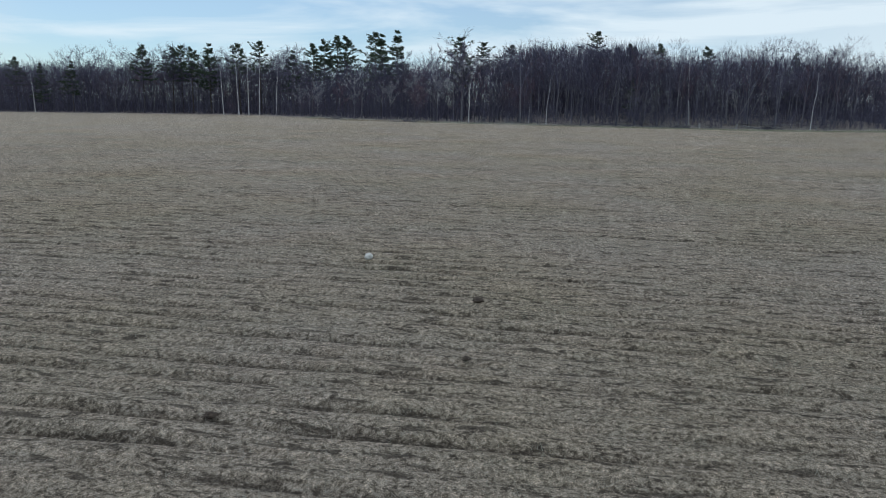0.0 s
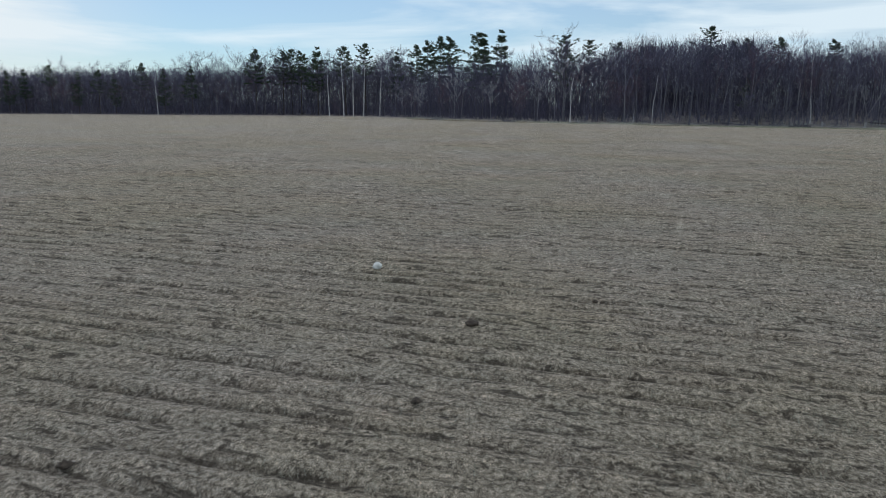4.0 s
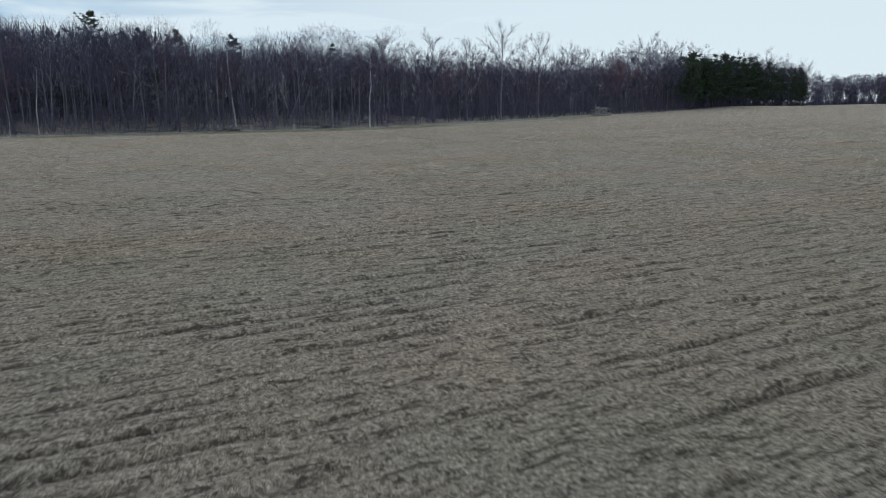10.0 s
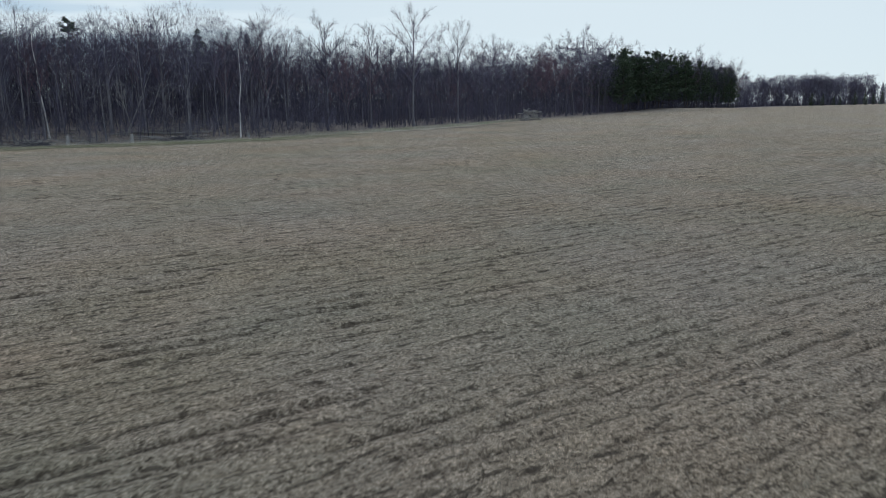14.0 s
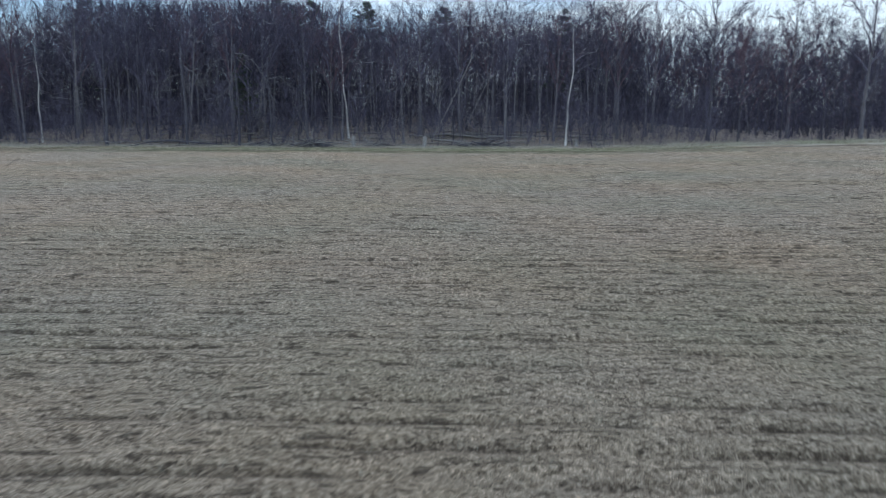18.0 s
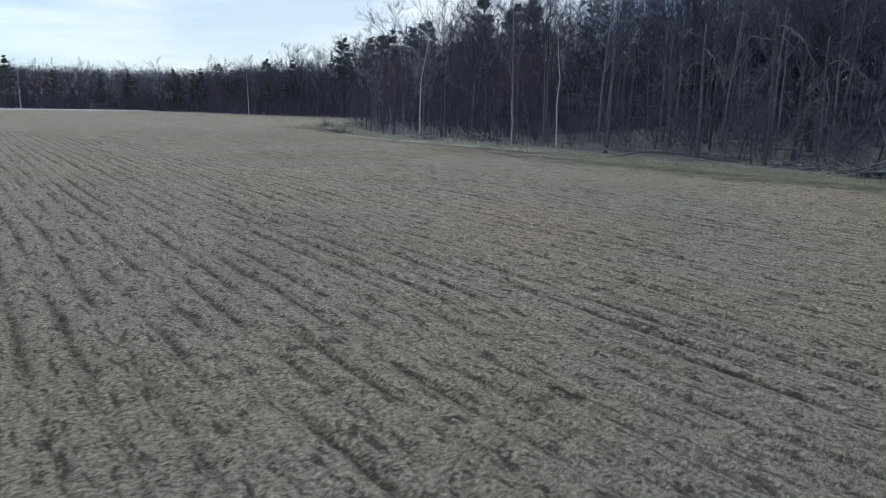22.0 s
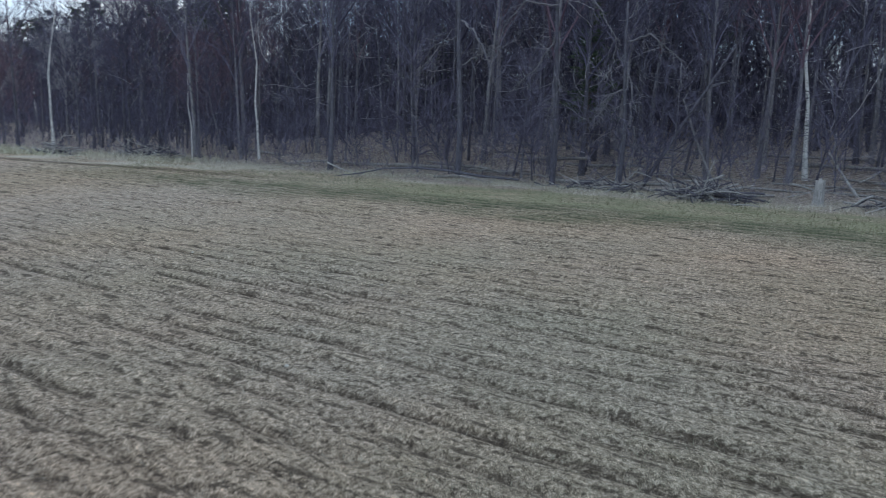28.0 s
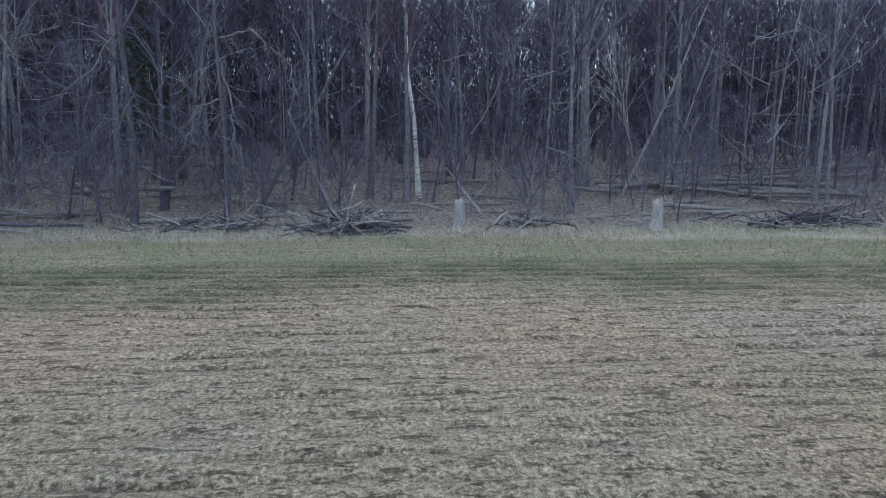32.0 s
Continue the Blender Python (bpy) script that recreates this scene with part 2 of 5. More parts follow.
def blade_material(name, a, b, d):
    k = Mat(name, 0.9)
    c = k.ramp(k.island(), (0.0, a), (0.55, b), (1.0, d))
    c = k.mix(k.ramp(k.noise(0.09, 4.0, 0.6), (0.40, (0, 0, 0)), (0.68, (0.7, 0.7, 0.7))), c, (0.80, 0.94, 0.72), "MULTIPLY")
    return k.done(c)


def plain(name, a, b, scale, rough, metal=0.0, bump=0.3):
    k = Mat(name, rough, metal)
    n = k.noise(scale, 6.0, 0.65)
    c = k.ramp(n, (0.3, a), (0.7, b))
    if bump:
        k.bump(n, bump, 0.02)
    return k.done(c)


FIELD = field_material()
BARK = bark_material("grey_bark", (0.080, 0.078, 0.094), (0.35, 0.34, 0.38))
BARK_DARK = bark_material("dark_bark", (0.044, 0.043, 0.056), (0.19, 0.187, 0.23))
BARK_LIGHT = bark_material("light_bark", (0.125, 0.12, 0.13), (0.42, 0.41, 0.43))
PINE_BARK = bark_material("pine_bark", (0.045, 0.038, 0.038), (0.17, 0.145, 0.135))
BIRCH = birch_material()
PALE = pale_bark_material()
TWIG = twig_material("twigs_grey_brown", (0.088, 0.084, 0.120), (0.235, 0.225, 0.305))
TWIG_RED = twig_material("twigs_red_buds", (0.115, 0.078, 0.105), (0.235, 0.165, 0.205))
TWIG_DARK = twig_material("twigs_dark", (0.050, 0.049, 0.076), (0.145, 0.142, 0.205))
TWIG_PALE = twig_material("twigs_pale", (0.26, 0.255, 0.27), (0.56, 0.55, 0.57))
NEEDLE = needle_material()
STRAW = blade_material("dry_straw", (0.12, 0.102, 0.082), (0.33, 0.292, 0.245), (0.56, 0.51, 0.44))
GRASS = blade_material("verge_grass", (0.066, 0.072, 0.040), (0.175, 0.18, 0.105), (0.42, 0.40, 0.28))
DRYGRASS = blade_material("tall_dry_grass", (0.28, 0.25, 0.20), (0.54, 0.50, 0.42), (0.76, 0.72, 0.62))
REEDS = blade_material("brown_weeds", (0.20, 0.14, 0.10), (0.40, 0.29, 0.21), (0.60, 0.49, 0.38))
LOGWOOD = bark_material("log_bark", (0.12, 0.115, 0.118), (0.46, 0.44, 0.43))
CUTWOOD = plain("cut_wood", (0.25, 0.19, 0.13), (0.45, 0.37, 0.27), 9.0, 0.85)
ROCK = plain("pale_rock", (0.52, 0.50, 0.46), (0.86, 0.84, 0.79), 6.0, 0.85, 0.0, 0.6)
PEBBLE = plain("field_pebble", (0.34, 0.32, 0.29), (0.68, 0.65, 0.60), 6.0, 0.85, 0.0, 0.6)
SOIL = plain("bare_soil", (0.030, 0.023, 0.018), (0.13, 0.10, 0.078), 14.0, 0.95, 0.0, 0.9)
GRAVEL = plain("road_gravel", (0.40, 0.385, 0.37), (0.58, 0.565, 0.54), 3.0, 0.9)
CARPAINT = plain("silver_paint", (0.42, 0.43, 0.44), (0.50, 0.51, 0.52), 2.0, 0.35, 0.6, 0.0)
CARGLASS = plain("car_glass", (0.012, 0.014, 0.016), (0.02, 0.022, 0.025), 2.0, 0.08, 0.0, 0.0)
RUBBER = plain("tyre_rubber", (0.012, 0.012, 0.012), (0.025, 0.025, 0.025), 8.0, 0.8)
SIDING = plain("pale_siding", (0.42, 0.42, 0.44), (0.55, 0.55, 0.57), 4.0, 0.8)
SHINGLE = plain("roof_shingle", (0.07, 0.07, 0.075), (0.13, 0.13, 0.135), 6.0, 0.9)

# ---- plan ----
ROW_U = (math.cos(ROW_TURN), math.sin(ROW_TURN))  # along the rows
ROW_V = (-math.sin(ROW_TURN), math.cos(ROW_TURN))  # across them, towards the woods
ROW_GAP = 0.76
# front of the woods, from the road round to the pine grove
WOODS = [(-262, 20), (-246, 90), (-240, 150), (-238, 200), (-212, 262), (-185, 262), (-143, 252), (-95, 258), (-60, 252),
         (-47, 232), (-36, 217), (-22, 203), (-8, 193.5), (4, 189.2), (16, 188.5), (30, 188.5), (48, 187), (65, 186), (80, 182), (93, 178), (109, 177), (134, 180), (160, 186), (186, 194),
         (250, 200), (300, 205), (362, 199)]
rng = np.random.default_rng(7)


def hashed(ix, iy, salt):
    h = (ix.astype(np.int64) * 374761393 + iy.astype(np.int64) * 668265263 + salt * 974711) & 0x7FFFFFFF
    h = ((h ^ (h >> 13)) * 1274126177) & 0x7FFFFFFF
    return ((h ^ (h >> 16)) & 0xFFFF) / 65535.0


def lattice(x, y, salt=0):
    """Smooth value noise, 0 to 1, one cell a metre."""
    x, y = np.asarray(x, float), np.asarray(y, float)
    ix, iy = np.floor(x), np.floor(y)
    fx, fy = x - ix, y - iy
    fx, fy = fx * fx * (3 - 2 * fx), fy * fy * (3 - 2 * fy)
    a, b = hashed(ix, iy, salt), hashed(ix + 1, iy, salt)
    c, d = hashed(ix, iy + 1, salt), hashed(ix + 1, iy + 1, salt)
    return (a * (1 - fx) + b * fx) * (1 - fy) + (c * (1 - fx) + d * fx) * fy


def smooth(a, b, v):
    s = np.clip((v - a) / (b - a), 0, 1)
    return s * s * (3 - 2 * s)


def into_woods(x, y):
    """Metres behind the front of the woods (below zero: out in the field)."""
    x, y = np.asarray(x, float), np.asarray(y, float)
    best = np.full(x.shape, 1e9)
    side = np.zeros(x.shape)
    for (ax, ay), (bx, by) in zip(WOODS, WOODS[1:]):
        dx, dy = bx - ax, by - ay
        s = np.clip(((x - ax) * dx + (y - ay) * dy) / (dx * dx + dy * dy), 0, 1)
        d = np.hypot(x - ax - s * dx, y - ay - s * dy)
        cross = dx * (y - ay) - dy * (x - ax)
        near = d < best - 1e-9
        best = np.where(near, d, best)
        side = np.where(near, np.sign(cross), side)
    return best * side


def land(x, y):
    """The lie of the land, without clods and furrows."""
    x, y = np.asarray(x, float), np.asarray(y, float)
    z = 0.0138 * np.clip(x - 76, 0, 450)
    z = z - 0.009 * np.clip(-50 - x, 0, 210)
    mound = 1.6 * np.exp(-(((x - 300) / 45) ** 2 + ((y - 205) / 16) ** 2))
    bank = smooth(0, 17, into_woods(x, y)) * 2.0 * smooth(10, 35, x) * smooth(140, 110, x)
    rise = smooth(15, 75, into_woods(x, y)) * 3.2 * smooth(0, 35, x) * smooth(160, 110, x)
    return z + mound + bank + rise


def ground_z(x, y):
    return float(land(x, y))


def spaced(lo, hi, step, far_lo, far_hi, grow=1.22):
    inner = list(np.arange(lo, hi + step / 2, step))
    out, s = [inner[-1]], step
    while out[-1] < far_hi:
        s *= grow
        out.append(out[-1] + s)
    back, s = [inner[0]], step
    while back[-1] > far_lo:
        s *= grow
        back.append(back[-1] - s)
    return np.array(back[:0:-1] + inner + out[1:])


def mesh_from(name, verts, faces, mat=None, smooth_faces=False):
    """A mesh from arrays of corners and of triangles or quads."""
    verts, faces = np.asarray(verts, np.float32), np.asarray(faces, np.int32)
    me = bpy.data.meshes.new(name)
    n, k = faces.shape
    me.vertices.add(len(verts))
    me.vertices.foreach_set("co", verts.ravel())
    me.loops.add(n * k)
    me.loops.foreach_set("vertex_index", faces.ravel())
    me.polygons.add(n)
    me.polygons.foreach_set("loop_start", np.arange(0, n * k, k, dtype=np.int32))
    if smooth_faces:
        me.polygons.foreach_set("use_smooth", np.ones(n, bool))
    me.update(calc_edges=True)
    if mat:
        me.materials.append(mat)
    return me


def build_ground():
    us = spaced(-34, 98, 0.95, -3200, 3200, 1.3)
    vs = spaced(3.0, 190, 0.095, -3200, 3200, 1.3)
    gu, gv = np.meshgrid(us, vs)
    x, y = gu * ROW_U[0] + gv * ROW_V[0], gu * ROW_U[1] + gv * ROW_V[1]
    deep = into_woods(x, y)
    field = smooth(-2.0, -7.0, deep)
    fine = smooth(-70, -40, gu) * smooth(140, 108, gu) * smooth(-30, 2, gv) * smooth(215, 196, gv)
    wander = (lattice(gu * 0.12, gv * 0.12, 1) - 0.5) * 0.3 + (lattice(gu * 0.9, gv * 0.9, 2) - 0.5) * 0.14
    turns = (gv + wander) / ROW_GAP
    row = np.floor(turns + 0.5)
    phase = turns - row  # 0 in the middle of the cut that the drill left
    wave = -np.cos(2 * np.pi * turns)
    patchy = smooth(0.30, 0.72, lattice(gu * 0.16, gv * 0.35, 3)) * 0.6 + 0.4
    dash = smooth(0.36, 0.66, lattice(gu * 0.55 + row * 7.7, row * 1.37, 4)) * patchy
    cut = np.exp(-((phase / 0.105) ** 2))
    lip = np.exp(-(((phase - 0.27) / 0.13) ** 2))
    rows = wave * 0.022 * patchy - cut * (0.018 + 0.058 * dash) + 0.028 * lip * dash
    lumps = (lattice(gu * 1.6, gv * 2.0, 5) - 0.5) * 0.05 + (lattice(gu * 0.5, gv * 0.7, 6) - 0.5) * 0.06 + (rng.random(gu.shape) - 0.5) * 0.014
    floor = smooth(-1.0, 4.0, deep) * ((lattice(x * 0.35, y * 0.35, 8) - 0.5) * 0.35 + (lattice(x * 1.1, y * 1.1, 9) - 0.5) * 0.12)
    z = land(x, y) + fine * field * (rows + lumps) + fine * (1 - field) * lumps * 0.7 + floor
    nu, nv = len(us), len(vs)
    idx = np.arange(nu * nv).reshape(nv, nu)
    faces = np.stack([idx[:-1, :-1], idx[:-1, 1:], idx[1:, 1:], idx[1:, :-1]], -1).reshape(-1, 4)
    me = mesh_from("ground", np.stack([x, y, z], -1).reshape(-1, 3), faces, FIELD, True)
    near = smooth(30, 44, x) * smooth(104, 92, x)  # the stretch with the mown verge
    fringe = smooth(-5.6, -4.4, deep + (lattice(x * 0.25, y * 0.25, 13) - 0.5) * 2) * smooth(1.5, -0.5, deep) * smooth(0.3, 0.6, lattice(x * 0.3, y * 0.4, 14)) * (1 - near * smooth(-2.4, -3.8, deep)) * smooth(0, 12, x) * smooth(260, 215, x)
    spit = np.clip(np.exp(-(((x + 10) / 11) ** 2 + ((y - (190.8 - 0.32 * (x + 10))) / 1.7) ** 2)) * 1.3, 0, 1) * smooth(0.15, 0.6, lattice(x * 0.5, y * 0.7, 15))
    fringe = np.maximum(fringe, spit)
    margin = smooth(-7.2, -6.4, deep) * smooth(-5.0, -5.8, deep) * (1 - near) * 0.8 * smooth(0, 14, x) * smooth(260, 215, x)
    # furrow: dark soil of the cuts, with their shade painted in
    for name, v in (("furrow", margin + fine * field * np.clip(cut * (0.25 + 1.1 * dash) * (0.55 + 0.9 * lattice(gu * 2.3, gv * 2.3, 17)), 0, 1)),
                    ("verge", smooth(-10.5, -8.0, deep + (lattice(x * 0.3, y * 0.3, 10) - 0.5) * 2) * smooth(-1.9, -3.2, deep) * smooth(32, 52, x) * smooth(118, 92, x)),
                    ("drill", (0.7 + 0.3 * smooth(0.5, -0.5, wave)) * smooth(-14.5, -10.5, deep + (lattice(x * 0.3, y * 0.3, 12) - 0.5) * 3) * smooth(-7.4, -9.0, deep + (lattice(x * 0.3, y * 0.3, 10) - 0.5) * 1.2) * smooth(18, 42, x) * smooth(118, 92, x)),
                    ("fringe", fringe),
                    ("forest", smooth(-0.8 - 2.2 * near, 1.4 - 2.6 * near, deep + (lattice(x * 0.8, y * 0.8, 11) - 0.5) * 2))):
        a = me.attributes.new(name, "FLOAT", "POINT")
        a.data.foreach_set("value", v.ravel().astype(np.float32))
    return tagged(new("ground", me), "harvested field of grey-brown stubble in faint drill rows", "ground", kind="structure")


ground = build_ground()


def blades(name, xy, length, width, lean, mat, label, category, sag=0.0):
    """Many narrow blades standing at xy, as one mesh."""
    n = len(xy)
    if n == 0:
        return None
    a = rng.random(n) * 2 * np.pi
    tilt = np.clip(rng.normal(lean, 0.25, n), 0.05, 1.45)
    ln = length * rng.uniform(0.55, 1.35, n)
    w = width * rng.uniform(0.6, 1.4, n)
    base = np.c_[xy, land(xy[:, 0], xy[:, 1]) - 0.01 + sag]
    tip = base + np.c_[np.cos(a) * np.sin(tilt), np.sin(a) * np.sin(tilt), np.cos(tilt)] * ln[:, None]
    turn = a + rng.normal(np.pi / 2, 0.5, n)
    side = np.c_[np.cos(turn), np.sin(turn), np.zeros(n)] * w[:, None] / 2
    v = np.stack([base - side, base + side, tip], 1).reshape(-1, 3)
    f = np.arange(3 * n).reshape(-1, 3)
    return tagged(new(name, mesh_from(name, v, f, mat)), label, category, kind="stuff")


def scatter(n, u0, u1, v0, v1):
    u, v = rng.uniform(u0, u1, n), rng.uniform(v0, v1, n)
    return np.c_[u * ROW_U[0] + v * ROW_V[0], u * ROW_U[1] + v * ROW_V[1]]


def build_stubble():
    spots = np.concatenate([scatter(90000, -16, 12, 3, 50), scatter(70000, -14, 34, 50, 88), scatter(70000, 22, 62, 80, 125),
                            scatter(90000, 26, 64, 120, 176), scatter(22000, -30, -14, 3, 60)])
    keep = (into_woods(spots[:, 0], spots[:, 1]) < -4) & (lattice(spots[:, 0] * 1.3, spots[:, 1] * 2.2, 21) > rng.uniform(0.1, 0.75, len(spots)))
    blades("straw_stubble", spots[keep], 0.16, 0.008, 1.36, STRAW, "flattened dry straw and dead weeds lying over the field", "straw")

    hearts = np.concatenate([scatter(15000, -12, 9, 3, 50), scatter(11000, -10, 32, 50, 86), scatter(11000, 24, 60, 80, 125), scatter(17000, 30, 62, 120, 172)])
    rows_of = np.abs((hearts @ np.array(ROW_V)) / ROW_GAP % 1 - 0.5)  # fewer in the cuts between the rows
    hearts = hearts[(into_woods(hearts[:, 0], hearts[:, 1]) < -5) & (rng.random(len(hearts)) < 0.35 + 1.3 * (0.5 - rows_of))]
    tufts = np.repeat(hearts, 5, 0)
    blades("stubble_tufts", tufts + rng.normal(0, 0.045, tufts.shape), 0.11, 0.0075, 0.85, STRAW, "short cut tufts of dry stubble standing in the drill rows", "straw")


build_stubble()

# ---- trees ----


class Soup:
    """Collects triangles."""

    def __init__(self):
        self.v, self.f, self.n = [], [], 0

    def add(self, v, f):
        self.v.append(np.asarray(v, float))
        self.f.append(np.asarray(f, int) + self.n)
        self.n += len(v)

    def tube(self, path, radii, sides):
        path = np.asarray(path, float)
        m = len(path)
        d = np.gradient(path, axis=0)
        d /= np.linalg.norm(d, axis=1)[:, None] + 1e-9
        ref = np.array([1.0, 0.3, 0.0]) if abs(d[0][2]) > 0.6 else np.array([0.0, 0.0, 1.0])
        s = np.cross(d, ref)
        s /= np.linalg.norm(s, axis=1)[:, None] + 1e-9
        t = np.cross(d, s)
        ang = np.arange(sides) * 2 * np.pi / sides
        r = np.asarray(radii, float)[:, None, None]
        ring = path[:, None] + r * (np.cos(ang)[None, :, None] * s[:, None] + np.sin(ang)[None, :, None] * t[:, None])
        i = np.arange(m - 1)[:, None] * sides
        j = np.arange(sides)[None]
        k = (j + 1) % sides
        a, b, c, e = i + j, i + k, i + sides + k, i + sides + j
        f = np.concatenate([np.stack([a, b, c], -1).reshape(-1, 3), np.stack([a, c, e], -1).reshape(-1, 3)])
        top = (m - 1) * sides
        cap = [(top, top + q, top + q + 1) for q in range(1, sides - 1)]
        self.add(ring.reshape(-1, 3), np.concatenate([f, cap]) if cap else f)

    def spikes(self, base, tip, width, sides=3):
        """Tapered twigs: sides 3 gives closed spikes, 1 gives slivers."""
        base, tip = np.asarray(base, float), np.asarray(tip, float)
        n = len(base)
        d = tip - base
        d /= np.linalg.norm(d, axis=1)[:, None] + 1e-9
        s = np.cross(d, rng.normal(size=(n, 3)))
        s /= np.linalg.norm(s, axis=1)[:, None] + 1e-9
        t = np.cross(d, s)
        w = (np.zeros(n) + width)[:, None] / 2
        o = np.arange(n)[:, None]
        if sides == 1:
            self.add(np.stack([base - s * w, base + s * w, tip], 1).reshape(-1, 3), o * 3 + np.array([[0, 1, 2]]))
            return
        c = [base + w * (math.cos(q) * s + math.sin(q) * t) for q in (0, 2.094, 4.189)]
        f = (o[:, :, None] * 4 + np.array([[0, 1, 3], [1, 2, 3], [2, 0, 3]])[None]).reshape(-1, 3)
        self.add(np.stack([*c, tip], 1).reshape(-1, 4 * 3).reshape(-1, 3), f)

    def arrays(self):
        return np.concatenate(self.v), np.concatenate(self.f)


def turn_out(az, el):
    return np.array([math.cos(az) * math.cos(el), math.sin(az) * math.cos(el), math.sin(el)])


def bough(start, way, length, lift, wobble, steps):
    """A limb that starts one way and bends up (or down, by lift)."""
    pts, d = [np.array(start, float)], np.array(way, float)
    for _ in range(steps):
        d = d + np.array([0, 0, lift]) / steps + rng.normal(0, wobble, 3)
        d /= np.linalg.norm(d)
        pts.append(pts[-1] + d * length / steps)
    return np.array(pts)


def along(path, s):
    q = np.clip(s, 0, 0.9999) * (len(path) - 1)
    i = int(q)
    return path[i] + (path[i + 1] - path[i]) * (q - i)


def bare_tree(height, r0, crown=0.45, limbs=14, spread=4.0, subs=3, twigs=8, twig=0.9, width=0.03, sides=7, spike=3, lean=(0, 0), rise=(35, 70), fork=0, wander=0.018):
    """Corners and triangles of wood and of fine crown for a leafless broadleaf."""
    wood, fine = Soup(), Soup()
    k = 8
    hs = np.linspace(0, 1, k + 1)
    wig = np.cumsum(rng.normal(0, wander * height / 8, (k + 1, 2)), 0)
    trunk = np.c_[lean[0] * hs**1.2 * height + wig[:, 0] - wig[0, 0], lean[1] * hs**1.2 * height + wig[:, 1] - wig[0, 1], hs * height - 0.25]
    rad = r0 * (1 - 0.9 * hs**0.8) + 0.012
    rad[0] *= 1.35
    wood.tube(trunk, rad, sides)
    stems = [(trunk, height, r0, crown)]
    for _ in range(fork):
        s = rng.uniform(0.22, 0.42)
        p = bough(along(trunk, s), turn_out(rng.uniform(0, 6.28), radians(62)), height * (0.92 - s), 0.5, 0.05, 6)
        wood.tube(p, np.linspace(r0 * 0.55, 0.02, 7), 5)
        stems.append((p, height * (0.92 - s), r0 * 0.55, 0.25))
    base, tip = [], []
    for path, hh, rr, start in stems:
        n = limbs if path is trunk else limbs // 2
        az = rng.uniform(0, 6.28)
        for i in range(n):
            s = start + (0.97 - start) * (i + rng.uniform(0, 0.8)) / n
            az += 2.4 + rng.normal(0, 0.35)
            el = radians(rng.uniform(*rise))
            ln = spread * (1.15 - 0.75 * (s - start) / (1 - start)) * rng.uniform(0.6, 1.25)
            p = bough(along(path, s), turn_out(az, el), ln, rng.uniform(0.1, 0.7), 0.10, 4)
            r = max(0.018, rr * (1 - s) * 0.5 + 0.02)
            fine.tube(p, np.linspace(r, 0.012, 5), 4 if spike == 3 else 3)
            tips = [p]
            for _ in range(subs):
                q = bough(along(p, rng.uniform(0.25, 0.9)), turn_out(az + rng.normal(0, 0.9), el + rng.normal(0.1, 0.4)), ln * rng.uniform(0.3, 0.6), 0.3, 0.14, 3)
                if spike == 3:
                    fine.tube(q, np.linspace(r * 0.45, 0.008, 4), 3)
                else:
                    base.append(q[0]), tip.append(q[-1])
                tips.append(q)
            for q in tips:
                for _ in range(twigs):
                    b = along(q, rng.uniform(0.2, 1.0))
                    d = (q[-1] - q[0]) / (np.linalg.norm(q[-1] - q[0]) + 1e-6) + rng.normal(0, 0.55, 3) + np.array([0, 0, 0.2])
                    base.append(b)
                    tip.append(b + d / np.linalg.norm(d) * twig * rng.uniform(0.4, 1.2))
    fine.spikes(base, tip, width, 1)
    return wood.arrays(), fine.arrays()


def ribbons(soup, pts, w0, w1):
    """Thin tapered strips along many polylines at once. pts: n, m, 3."""
    n, m = pts.shape[:2]
    d = np.gradient(pts, axis=1)
    s = np.cross(d, rng.normal(size=(n, 1, 3)))
    s /= np.linalg.norm(s, axis=2)[:, :, None] + 1e-9
    w = (np.reshape(w0, (-1, 1)) * (1 - np.linspace(0, 1, m)) + w1 * np.linspace(0, 1, m))[:, :, None] / 2
    v = np.stack([pts - s * w, pts + s * w], 2).reshape(n, -1, 3)
    q = np.arange(m - 1)[:, None] * 2
    f = np.concatenate([q + [[0, 1, 3]], q + [[0, 3, 2]]])
    soup.add(v.reshape(-1, 3), (np.arange(n)[:, None, None] * 2 * m + f[None]).reshape(-1, 3))


def unit(d):
    return d / (np.linalg.norm(d, axis=-1)[..., None] + 1e-9)


def grown(base, way, length, lift, wobble, steps):
    """Many bending shoots at once: n, steps + 1, 3."""
    pts, d = [base], unit(way)
    for _ in range(steps):
        d = unit(d + np.array([0, 0, 1.0]) * (lift / steps) + rng.normal(0, wobble, d.shape))
        pts.append(pts[-1] + d * (length / steps)[:, None])
    return np.stack(pts, 1)


def on_path(pts, s):
    q = np.clip(s, 0, 0.999) * (pts.shape[1] - 1)
    i = q.astype(int)
    r = np.arange(len(pts))
    a, b = pts[r, i], pts[r, i + 1]
    return a + (b - a) * (q - i)[:, None], unit(b - a)


